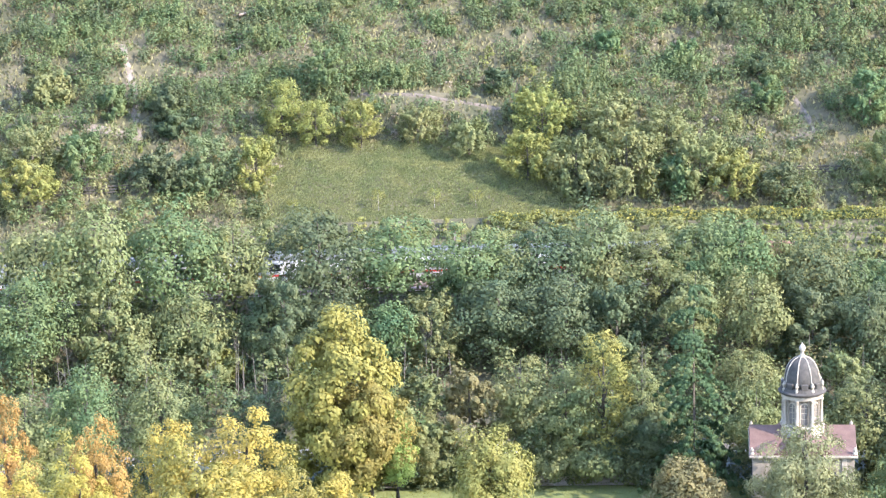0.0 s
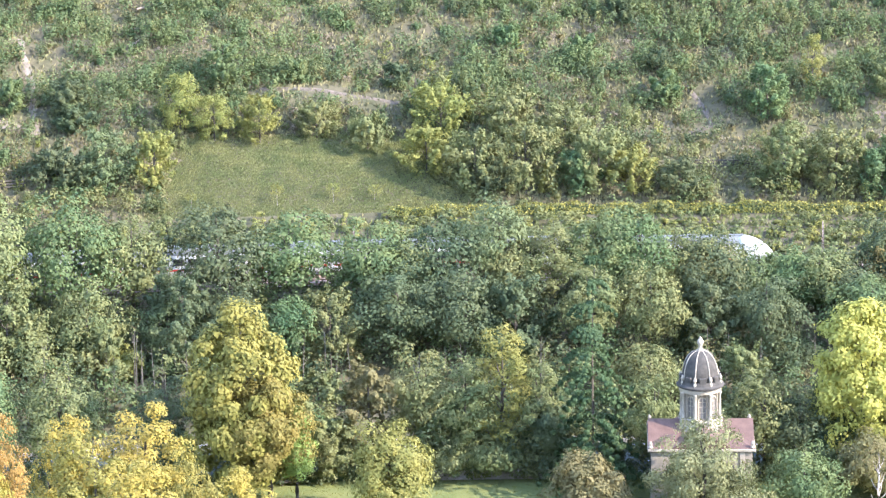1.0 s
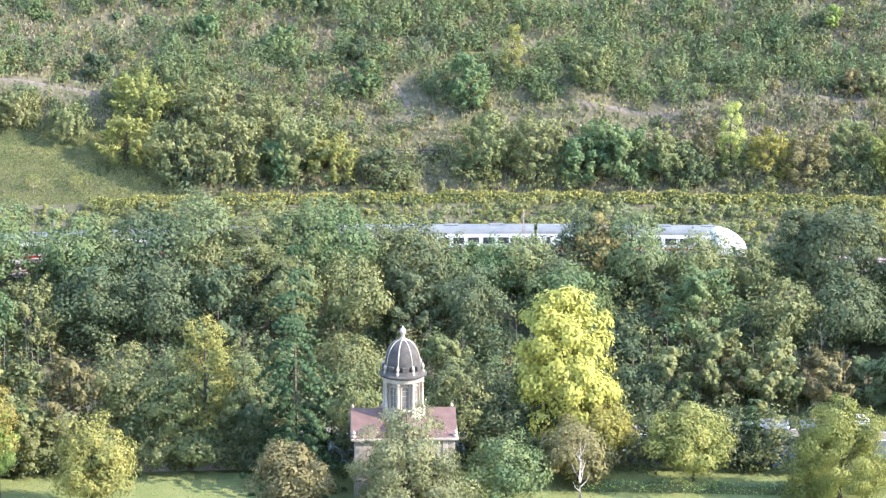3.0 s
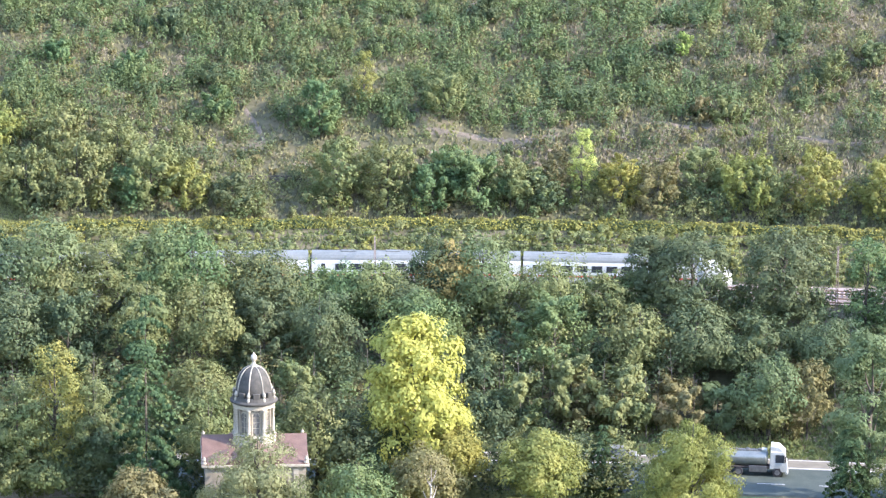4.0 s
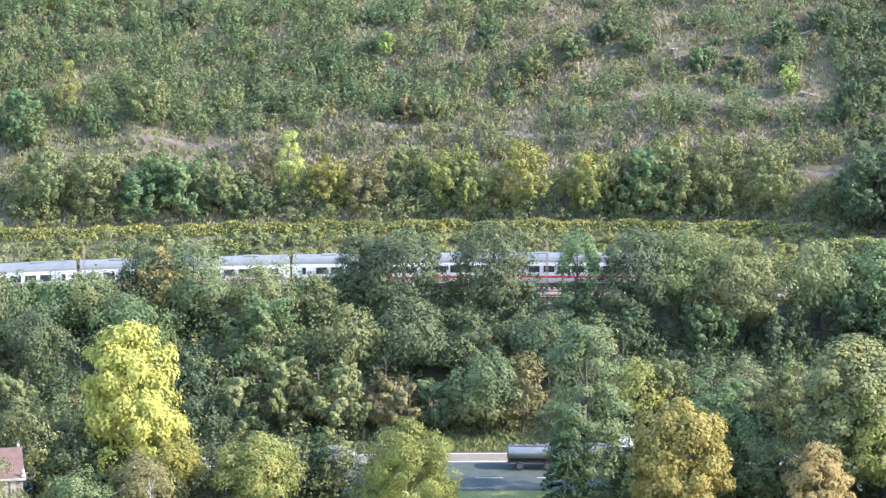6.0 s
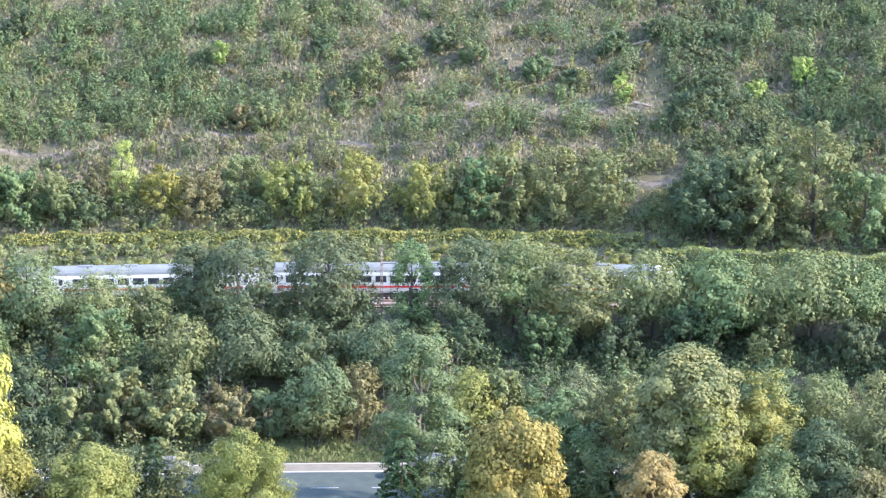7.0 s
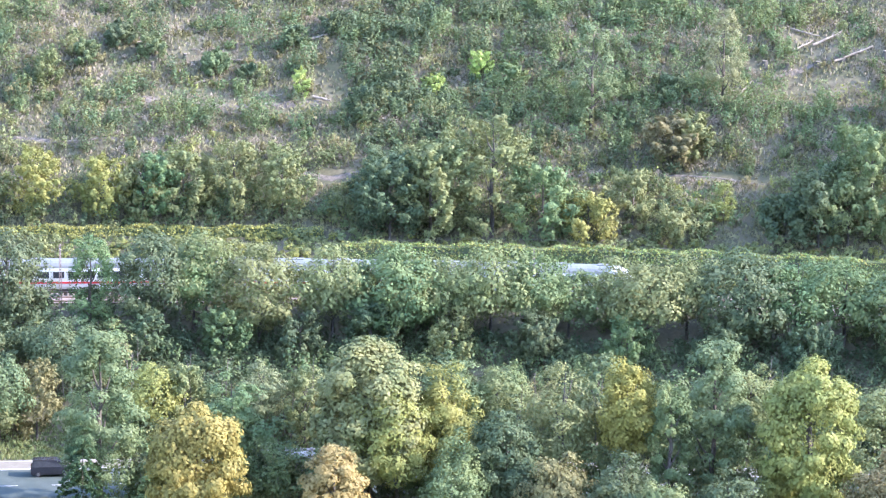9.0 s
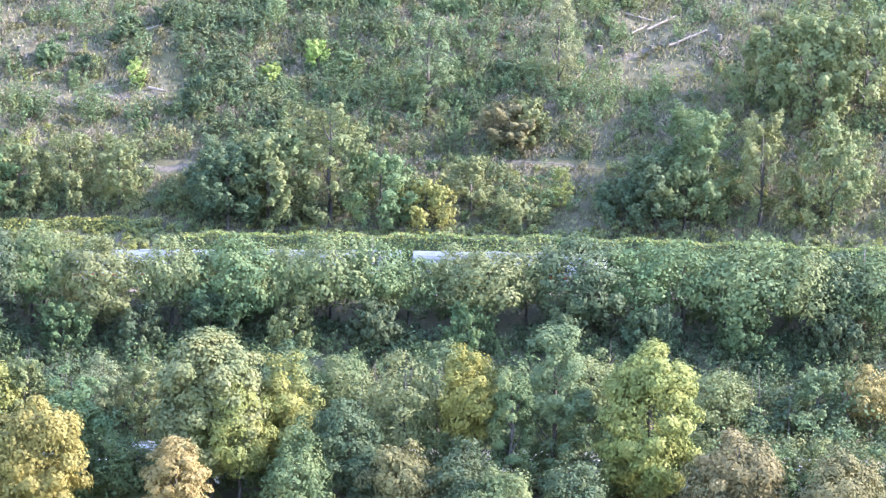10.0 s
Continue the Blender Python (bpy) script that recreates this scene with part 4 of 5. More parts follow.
LOW_BANK_A = (
    (-70.5, 360.3, 13.0, 4.0, 'olive', 'bush', 0.08),
    (-65.0, 360.6, 13.8, 3.7, 'brown', 'bush', 0.08),
    (-59.4, 360.9, 15.9, 4.1, 'olive', 'round', 0.08),
    (-54.4, 360.5, 14.0, 3.7, 'olive', 'round', 0.08),
    (-50.4, 360.8, 16.6, 3.7, 'yelgreen', 'tall', 0.08),
    (-46.0, 360.3, 15.2, 3.1, 'olive', 'round', 0.08),
    (-106.4, 360.6, 15.6, 4.7, 'green', 'round', 0.08),
    (-98.7, 360.9, 15.2, 4.7, 'olive', 'round', 0.08),
    (-113.0, 360.5, 12.8, 4.7, 'olive', 'round', 0.08),
    (-35.9, 381.5, 8.6, 4.3, 'olive', 'round', 0.08),
    (-24.7, 380.0, 9.3, 3.9, 'olive', 'round', 0.08),
    (-87.1, 360.6, 14.1, 3.4, 'dark', 'round', 0.08),
    (-73.2, 360.9, 10.3, 3.4, 'green', 'round', 0.08),
    (-57.0, 360.8, 10.7, 3.4, 'green', 'round', 0.08),
    (-1.8, 381.0, 4.9, 3.9, 'dark', 'round', 0.08),
    (9.3, 382.0, 6.5, 4.3, 'brown', 'bush', 0.08),
    (1.2, 380.5, 7.9, 3.6, 'olive', 'bush', 0.08),
    (7.1, 381.5, 9.5, 3.6, 'olive', 'bush', 0.08),
    (13.1, 380.0, 9.0, 4.6, 'olive', 'bush', 0.08),
    (19.7, 381.0, 7.0, 4.3, 'brown', 'bush', 0.08),
    (24.4, 382.0, 6.0, 3.3, 'teal', 'bush', 0.08),
    (30.2, 380.5, 10.6, 3.9, 'teal', 'round', 0.08),
    (34.8, 381.5, 9.5, 3.3, 'brown', 'round', 0.08),
    (-9.3, 380.0, -0.8, 3.9, 'olive', 'bush', 0.08),
)
LOW_BANK_B = (
    (48.3, 381.0, 9.6, 3.9, 'yelgreen', 'round', 0.08),
    (52.0, 382.0, 8.6, 3.3, 'olive', 'round', 0.08),
    (60.9, 380.5, 10.3, 3.0, 'grey', 'round', 0.08),
    (29.5, 381.5, 6.2, 4.0, 'olive', 'round', 0.08),
    (65.6, 380.0, 9.0, 3.0, 'olive', 'round', 0.08),
    (82.6, 381.0, 11.1, 3.6, 'teal', 'round', 0.08),
    (88.0, 382.0, 9.1, 4.0, 'olive', 'round', 0.08),
    (99.1, 380.5, 11.7, 3.6, 'teal', 'round', 0.08),
    (116.5, 381.5, 10.4, 4.0, 'olive', 'round', 0.08),
    (130.7, 380.0, 8.7, 3.9, 'olive', 'round', 0.08),
    (141.5, 381.0, 9.0, 3.9, 'teal', 'round', 0.08),
    (147.6, 382.0, 9.2, 3.6, 'orange', 'round', 0.08),
)
ROADSIDE_A = (
    (-51.1, 360.2, 5.6, 4.0, 'olive', 'round', 0.02),
    (-56.1, 360.2, 4.8, 3.4, 'olive', 'round', 0.02),
    (-45.8, 360.2, 4.2, 3.4, 'dark', 'round', 0.02),
    (-86.6, 360.0, 6.5, 3.7, 'dark', 'round', 0),
    (-69.3, 360.2, 9.1, 3.4, 'olive', 'round', 0),
    (-33.4, 359.0, 12.6, 3.4, 'olive', 'round', 0.02),
    (-21.3, 359.0, 13.1, 3.9, 'olive', 'round', 0.02),
    (-17.3, 359.0, 11.2, 4.0, 'dark', 'round', 0.02),
    (-44.8, 359.0, 10.9, 3.4, 'dark', 'round', 0.02),
    (-13.2, 359.0, 7.9, 3.4, 'dark', 'round', 0),
    (-77.1, 352.0, 23.1, 6.4, 'gold', 'dome', 0),
    (-73.9, 350.0, 17.2, 4.5, 'gold', 'round', 0.1),
    (-71.2, 351.0, 11.8, 2.4, 'lime', 'round', 0.05),
    (-60.3, 345.0, 10.8, 4.5, 'yelgreen', 'round', 0.05),
    (-39.4, 352.0, 26.4, 5.6, 'spruce', 'cone', 0.02),
    (-38.6, 340.0, 8.9, 4.1, 'brown', 'round', 0),
    (-26.2, 338.0, 14.0, 6.0, 'grey', 'weep', 0),
    (-10.5, 360.0, 20.9, 6.0, 'yellow', 'dome', 0),
    (-7.2, 357.0, 9.1, 4.0, 'gold', 'round', 0.05),
    (-8.9, 352.0, 7.7, 4.0, 'brown', 'round', 0),
    (-16.1, 343.0, 9.6, 4.4, 'green', 'round', 0),
    (3.9, 352.0, 10.0, 4.6, 'yelgreen', 'round', 0.05),
    (10.3, 360.0, 7.8, 2.8, 'spruce', 'cone', 0.02),
    (19.7, 350.0, 12.8, 5.0, 'yelgreen', 'weep', 0.03),
)
ROADSIDE_B = (
    (39.6, 359.0, 19.2, 4.7, 'teal', 'tall', 0.05),
    (37.3, 355.0, 10.6, 3.4, 'spruce', 'cone', 0),
    (54.3, 360.4, 14.9, 3.7, 'green', 'round', 0.05),
    (48.5, 347.0, 14.6, 5.7, 'gold', 'dome', 0),
    (62.4, 343.0, 11.2, 3.6, 'orange', 'dome', 0),
    (68.7, 357.0, 19.3, 6.5, 'olive', 'dome', 0.05),
    (71.2, 354.0, 15.0, 4.3, 'yelgreen', 'round', 0.05),
    (76.8, 358.0, 16.6, 4.0, 'yelgreen', 'round', 0.05),
    (89.6, 357.0, 17.8, 4.6, 'olive', 'round', 0.1),
    (96.0, 356.0, 17.7, 3.7, 'gold', 'round', 0.25),
    (100.0, 353.0, 15.1, 2.8, 'green', 'tall', 0.1),
    (105.7, 357.0, 19.2, 4.0, 'teal', 'tall', 0.1),
    (114.5, 353.0, 19.5, 5.8, 'yelgreen', 'dome', 0),
    (77.4, 350.0, 11.0, 3.3, 'green', 'round', 0),
    (87.1, 348.0, 9.5, 3.6, 'brown', 'round', 0),
    (82.5, 352.0, 13.1, 3.7, 'dark', 'round', 0),
    (93.0, 346.0, 10.0, 3.6, 'dark', 'round', 0),
    (121.2, 345.0, 12.1, 5.1, 'brown', 'round', 0),
    (130.4, 342.0, 10.4, 4.5, 'brown', 'round', 0),
    (96.4, 343.0, 7.4, 3.9, 'olive', 'round', 0),
    (104.0, 345.0, 8.8, 3.9, 'dark', 'round', 0),
    (75.6, 347.0, 8.1, 3.6, 'green', 'round', 0),
    (83.4, 350.0, 8.5, 3.0, 'dark', 'round', 0),
)
HILL_A = (
    (-47.5, 464.3, 3.2, 2.4, 'dark', 'bush', 0.05),
    (-41.5, 453.5, 3.6, 1.9, 'dark', 'bush', 0.05),
    (-76.5, 451.8, 3.6, 2.3, 'dark', 'bush', 0.05),
    (-90.3, 453.4, 3.2, 2.3, 'olive', 'bush', 0.05),
    (-52.0, 455.8, 3.6, 2.7, 'green', 'bush', 0.05),
    (-62.3, 458.7, 3.2, 2.4, 'green', 'bush', 0.05),
    (-118.9, 448.8, 5.1, 3.1, 'dark', 'bush', 0.05),
    (-116.8, 446.2, 3.1, 3.4, 'dark', 'bush', 0.05),
    (-126.3, 449.8, 4.7, 2.7, 'green', 'bush', 0.05),
    (-135.1, 453.6, 4.7, 3.9, 'olive', 'bush', 0.05),
    (-39.9, 448.3, 4.7, 2.7, 'green', 'bush', 0.05),
    (16.2, 457.1, 2.7, 1.8, 'teal', 'bush', 0.05),
    (-47.5, 463.1, 3.6, 2.8, 'dark', 'bush', 0.05),
    (-3.8, 465.7, 3.3, 2.4, 'dark', 'bush', 0.05),
    (37.7, 461.2, 2.4, 2.0, 'dark', 'bush', 0.05),
    (54.0, 461.9, 3.2, 2.8, 'dark', 'bush', 0.05),
    (28.5, 447.3, 3.9, 2.3, 'olive', 'bush', 0.05),
    (25.1, 447.7, 3.5, 1.9, 'brown', 'bush', 0.05),
    (77.7, 462.4, 3.6, 2.4, 'dark', 'bush', 0.05),
    (83.7, 465.8, 2.8, 2.4, 'dark', 'bush', 0.05),
    (105.8, 456.8, 4.0, 2.7, 'green', 'bush', 0.05),
    (126.2, 455.6, 3.2, 2.3, 'dark', 'bush', 0.05),
    (84.3, 447.8, 4.7, 2.3, 'dark', 'bush', 0.05),
    (90.0, 454.1, 4.0, 2.3, 'dark', 'bush', 0.05),
)
HILL_B = (
    (66.4, 457.9, 3.2, 2.4, 'teal', 'bush', 0.05),
    (58.2, 460.0, 3.2, 2.4, 'teal', 'bush', 0.05),
    (48.9, 458.8, 3.6, 2.4, 'teal', 'bush', 0.05),
    (70.9, 457.4, 2.4, 2.0, 'dark', 'bush', 0.05),
    (-99.4, 452.3, 7.9, 3.5, 'green', 'round', 0.05),
    (-110.9, 435.4, 8.3, 4.5, 'teal', 'round', 0.05),
    (-104.7, 435.0, 8.3, 3.3, 'yelgreen', 'round', 0.05),
    (-117.0, 435.8, 6.1, 4.1, 'dark', 'round', 0.05),
    (-113.6, 435.1, 5.3, 3.3, 'dark', 'round', 0.05),
    (-69.4, 443.8, 7.8, 4.6, 'yelgreen', 'round', 0.05),
    (-63.4, 432.8, 8.3, 4.1, 'olive', 'round', 0.05),
    (-70.1, 435.9, 6.5, 4.1, 'yelgreen', 'round', 0.05),
    (-56.8, 432.6, 9.5, 4.8, 'olive', 'round', 0.05),
    (-59.8, 441.5, 7.7, 4.2, 'olive', 'round', 0.05),
    (-52.4, 439.4, 6.9, 4.5, 'olive', 'round', 0.05),
    (-47.3, 432.9, 9.1, 4.5, 'olive', 'round', 0.05),
    (-42.9, 432.4, 6.1, 3.7, 'yelgreen', 'round', 0.05),
    (-36.6, 431.4, 5.3, 3.3, 'dark', 'round', 0.05),
    (-50.2, 432.5, 6.1, 3.3, 'green', 'round', 0.05),
    (-61.2, 432.7, 4.5, 3.7, 'dark', 'round', 0.05),
    (-53.8, 432.1, 4.2, 1.5, 'yelgreen', 'tall', 0.05),
    (-103.4, 444.4, 7.7, 3.0, 'yelgreen', 'tall', 0.05),
    (-98.8, 443.1, 5.8, 2.7, 'yelgreen', 'tall', 0.05),
    (-92.9, 442.8, 6.6, 3.0, 'yelgreen', 'round', 0.05),
)
HILL_C = (
    (-85.6, 443.5, 5.4, 3.0, 'olive', 'round', 0.05),
    (-78.6, 441.2, 4.6, 3.4, 'olive', 'round', 0.05),
    (-133.4, 438.5, 7.6, 4.5, 'olive', 'round', 0.05),
    (-127.0, 438.0, 6.9, 3.7, 'green', 'round', 0.05),
    (-132.8, 433.6, 6.8, 4.4, 'yelgreen', 'round', 0.05),
    (-26.1, 445.3, 7.8, 3.4, 'green', 'round', 0.05),
    (-20.4, 449.4, 7.7, 1.7, 'yelgreen', 'tall', 0.05),
    (-9.5, 447.4, 6.3, 3.1, 'olive', 'round', 0.05),
    (-23.1, 432.4, 9.1, 3.7, 'olive', 'round', 0.05),
    (-16.4, 432.4, 9.1, 4.1, 'olive', 'round', 0.05),
    (-10.5, 432.0, 6.4, 3.7, 'green', 'round', 0.05),
    (-4.6, 432.0, 7.2, 4.1, 'green', 'round', 0.05),
    (2.0, 432.2, 5.7, 3.3, 'olive', 'round', 0.05),
    (-0.3, 432.2, 7.2, 2.6, 'olive', 'round', 0.05),
    (4.1, 432.2, 4.9, 3.0, 'dark', 'round', 0.05),
    (9.0, 433.8, 9.5, 2.0, 'lime', 'tall', 0.05),
    (14.2, 432.9, 6.8, 3.3, 'gold', 'round', 0.05),
    (5.6, 434.7, 6.1, 2.6, 'brown', 'round', 0.05),
    (-7.8, 433.1, 8.0, 3.7, 'green', 'round', 0.05),
    (19.0, 432.0, 6.8, 3.3, 'brown', 'round', 0.05),
    (25.0, 436.1, 6.1, 3.4, 'olive', 'round', 0.05),
    (30.8, 432.4, 8.3, 4.1, 'yelgreen', 'round', 0.05),
    (39.6, 431.8, 9.8, 4.4, 'yelgreen', 'round', 0.05),
    (48.4, 432.2, 7.9, 4.1, 'yelgreen', 'round', 0.05),
)
HILL_D = (
    (55.6, 432.1, 9.1, 4.1, 'green', 'round', 0.05),
    (23.3, 459.7, 3.2, 1.6, 'lime', 'bush', 0.05),
    (43.6, 456.1, 5.2, 2.3, 'olive', 'round', 0.05),
    (32.9, 432.1, 7.6, 3.3, 'olive', 'round', 0.05),
    (53.4, 431.6, 8.7, 3.7, 'olive', 'round', 0.05),
    (58.6, 431.7, 9.4, 4.1, 'olive', 'round', 0.05),
    (65.2, 432.3, 10.6, 4.4, 'olive', 'round', 0.05),
    (71.4, 432.4, 9.8, 4.1, 'olive', 'round', 0.05),
    (77.5, 454.7, 4.0, 1.6, 'lime', 'bush', 0.05),
    (84.5, 430.8, 11.3, 5.2, 'dark', 'round', 0.05),
    (91.4, 430.1, 13.5, 5.9, 'olive', 'round', 0.05),
    (84.4, 428.0, 10.8, 5.1, 'dark', 'round', 0.05),
    (89.5, 428.1, 13.8, 4.8, 'olive', 'round', 0.05),
    (97.5, 429.2, 16.9, 5.5, 'olive', 'round', 0.05),
    (103.8, 428.9, 10.1, 5.5, 'green', 'round', 0.05),
    (109.4, 428.5, 6.7, 4.0, 'yelgreen', 'round', 0.05),
    (114.4, 448.8, 14.1, 3.4, 'teal', 'tall', 0.05),
    (123.6, 443.7, 6.6, 4.5, 'brown', 'bush', 0.05),
    (126.3, 444.3, 7.0, 3.0, 'olive', 'bush', 0.05),
    (132.2, 452.8, 13.4, 2.9, 'grey', 'tall', 0.05),
    (115.8, 432.0, 7.5, 3.3, 'olive', 'round', 0.05),
    (120.8, 429.3, 4.5, 3.7, 'olive', 'round', 0.05),
    (127.2, 432.6, 5.3, 1.5, 'yelgreen', 'tall', 0.05),
    (144.4, 437.5, 10.6, 4.5, 'green', 'round', 0.05),
)
HILL_E = (
    (134.1, 430.1, 6.7, 4.0, 'dark', 'round', 0.05),
    (141.7, 430.2, 10.1, 5.1, 'olive', 'round', 0.05),
    (95.3, 454.8, 3.2, 1.9, 'lime', 'bush', 0.05),
    (102.1, 458.8, 4.0, 2.0, 'lime', 'bush', 0.05),
    (137.9, 429.5, 11.2, 5.1, 'dark', 'round', 0.05),
    (144.5, 430.8, 15.7, 5.1, 'green', 'round', 0.05),
    (151.0, 431.1, 16.1, 4.4, 'olive', 'round', 0.05),
    (159.3, 430.6, 15.3, 5.5, 'olive', 'round', 0.05),
    (163.2, 449.6, 14.8, 7.6, 'olive', 'round', 0.05),
    (157.5, 451.3, 12.5, 5.0, 'olive', 'round', 0.05),
    (169.1, 448.9, 17.1, 6.9, 'olive', 'round', 0.05),
)
NEAR_A = (
    (-19.9, 78.0, 10.5, 1.4, 'autumn', 'near', 0.3),
    (-21.6, 77.0, 10.1, 1.0, 'autumn', 'near', 0.3),
    (-22.4, 74.0, 9.9, 0.8, 'rust', 'near', 0.3),
    (-20.5, 76.0, 9.5, 1.6, 'gold', 'near', 0.2),
    (-17.7, 79.0, 9.0, 1.1, 'autumn', 'near', 0.3),
    (-18.5, 77.0, 9.1, 0.9, 'gold', 'near', 0.3),
    (-25.3, 80.0, 10.0, 1.2, 'yelgreen', 'near', 0.3),
    (-27.8, 84.0, 11.9, 0.8, 'rust', 'near', 0.3),
    (-24.1, 72.0, 8.8, 1.1, 'autumn', 'near', 0.3),
    (-22.6, 73.0, 8.9, 1.0, 'autumn', 'near', 0.25),
    (-19.0, 73.0, 8.7, 1.3, 'autumn', 'near', 0.25),
    (-26.2, 76.0, 9.5, 1.0, 'rust', 'near', 0.3),
)


def plant(rows, where, group, leaves=6000):
    for i, (x, c, h, r, colour, shape, base) in enumerate(rows):
        if shape == "round" and (c > 425 or (376 < c < 394 and i % 3 == 1)):
            shape = "wild"
        tree(x, along(x, c), max(h, 1.2), r, colour, shape, base, where, leaves=leaves, group=group)


for rows in (UPPER_BANK_A, UPPER_BANK_B, UPPER_BANK_C):
    plant(rows, "beside the railway", "trees along the railway")
for rows in (MID_BANK_A, MID_BANK_B, MID_BANK_C):
    plant(rows, "on the bank", "trees on the bank")
for rows in (LOW_BANK_A, LOW_BANK_B):
    plant(rows, "below the bank", "trees below the bank")
for rows in (ROADSIDE_A, ROADSIDE_B):
    plant(rows, "beside the road", "trees beside the road", 12500)
for rows in (HILL_A, HILL_B, HILL_C, HILL_D, HILL_E):
    plant(rows, "on the hillside", "trees on the hillside", 5500)
plant(NEAR_A, "near on the slope", "autumn trees near", 19000)

# ---- ground cover ----
def bare(x, c):
    """Open meadow, paths and earth where no shrubs grow."""
    if -103 < x < -64 and 429 < c < 443.5:
        return True
    n = 1 + 0.5 * noise.noise((x * 0.35, c * 0.35, 5.0))
    return any(((x - a) / rx) ** 2 + ((c - b) / rc) ** 2 < n for a, b, rx, rc in CLEARINGS)


CLEARINGS = ((68, 453, 13, 2.6), (140, 460, 13, 2.6), (150, 467, 7, 3.0), (-2, 445, 9, 1.2), (-131, 450.0, 10, 2.8), (-126, 457, 2.6, 8), (-83, 449.6, 14, 1.9), (79, 440, 4.5, 1.4),
             (129, 441.3, 12, 0.8), (-34.5, 447.5, 2.0, 4.5), (62, 461, 12, 1.6), (24, 447, 8, 0.9), (44, 445, 8, 0.8), (82, 458, 2.2, 9), (25, 463, 7, 1.5), (8, 472, 8, 1.4))


def cover(name, label, category, colour, count, x0, x1, c0, c1, rad, high, size, seed, keep, clumps=6, leaves=17):
    """Shrubs joined into one piece: each a heap of leafy clumps, rad wide and high tall on average."""
    rng = np.random.default_rng(seed)
    rr = random.Random(seed)
    cc, cr, face = [], [], []
    made = tries = 0
    while made < count and tries < count * 14:
        tries += 1
        x, c = rr.uniform(x0, x1), rr.uniform(c0, c1)
        k = keep(x, c)
        if k <= 0 or rr.random() > k or (bare(x, c) and (c < 444 or rr.random() < 0.6)):
            continue
        made += 1
        y = along(x, c)
        f = rr.uniform(0.55, 1.5)
        r, h = rad * f, high * f * rr.uniform(0.9, 1.5)
        z = ground_z(x, y)
        for j in range(clumps):
            a, e = rr.uniform(0, 6.283), rr.random()
            w = 0.62 * math.sqrt(1 - 0.8 * e * e)
            d = (math.cos(a) * w, math.sin(a) * w, e)
            cc.append((x + d[0] * r, y + d[1] * r, z + h * (0.1 + 0.75 * e)))
            cr.append(min(r, h) * rr.uniform(0.32, 0.5))
            face.append(d)
    p, nrm, sz = clumps_to_leaves(np.array(cc), np.array(cr), leaves, size, rng, 0.3, np.array(face))
    ob = new(name, leaf_mesh(name, p, nrm, sz, LEAF[colour], rng))
    return tagged(ob, label, category, kind="stuff")


def patch(s, x, c, t=0.0):
    return 0.5 + 1.7 * (noise.noise((x * s, c * s * 1.4, s * 90)) - t)


HX0, HX1 = -172, 205


def west(x):
    return 1.0 if x < 15 else max(0.0, 1 - (x - 15) / 25)


def east(x):
    return min(1.0, max(0.0, (x - 90) / 8)) * min(1.0, max(0.0, (142 - x) / 15))


def shrubs(name, label, colour, count, x0, x1, c0, c1, rad, high, seed, keep, shoots=8, per=13, size=0.13):
    """Bushes joined into one piece: each a sheaf of leafy shoots that lean outwards from one root."""
    rng = np.random.default_rng(seed)
    rr = random.Random(seed)
    roots = []
    tries = 0
    while len(roots) < count and tries < count * 14:
        tries += 1
        x, c = rr.uniform(x0, x1), rr.uniform(c0, c1)
        k = keep(x, c)
        if k <= 0 or rr.random() > k or (bare(x, c) and (c < 444 or rr.random() < 0.75)):
            continue
        y = along(x, c)
        roots.append((x, y, ground_z(x, y), rr.uniform(0.5, 1.55), rr.uniform(0.75, 1.35)))
    roots = np.array(roots)
    n = len(roots)
    f = roots[:, 3]
    a = rng.random((n, shoots)) * 2 * np.pi
    lean = 0.15 + 0.85 * rng.random((n, shoots)) ** 0.7
    tall = (high * f * roots[:, 4])[:, None] * (1.05 - 0.5 * lean * rng.random((n, shoots)))
    out = np.stack([np.cos(a), np.sin(a), np.zeros_like(a)], 2)
    t = 0.12 + 0.88 * rng.random((n, shoots, per))
    d = unit(rng.normal(size=(n * shoots * per, 3))).reshape(n, shoots, per, 3)
    reach = ((rad * f)[:, None] * lean)[:, :, None] * (0.25 + 0.75 * np.sqrt(t))
    thick = 0.30 * (rad * f)[:, None, None] * (1.12 - 0.75 * t)
    p = roots[:, None, None, :3] + out[:, :, None, :] * reach[..., None] + d * thick[..., None]
    p[..., 2] += tall[:, :, None] * t - 0.06
    nrm = d * 0.8 + out[:, :, None, :] * (0.6 * lean)[:, :, None, None] + np.array((0, 0, 0.45)) + rng.normal(size=d.shape) * 0.22
    p, nrm = p.reshape(-1, 3), unit(nrm.reshape(-1, 3))
    ob = new(name, leaf_mesh(name, p, nrm, size * (0.6 + 0.8 * rng.random(len(p))), LEAF[colour], rng))
    return tagged(ob, label, "shrubs", kind="stuff")


shrubs("green_shrubs", "fresh green shrubs spread over the hillside", "green", 900, HX0, HX1, 445, 485, 1.9, 2.6, 1,
       lambda x, c: patch(0.05, x, c) + 0.75 * west(x) + 0.6 * east(x) - 0.35, 12, 25, 0.135)
shrubs("teal_shrubs", "blue-green young shrubs spread over the hillside", "teal", 420, HX0, HX1, 446, 485, 1.6, 2.4, 2,
       lambda x, c: patch(0.07, x + 40, c) + 0.35 * east(x), 12, 25, 0.135)
shrubs("dark_shrubs", "dark green shrubs spread over the hillside", "dark", 520, HX0, HX1, 430, 485, 1.8, 2.4, 3,
       lambda x, c: patch(0.06, x - 70, c) + 0.2 * east(x), 12, 25, 0.135)
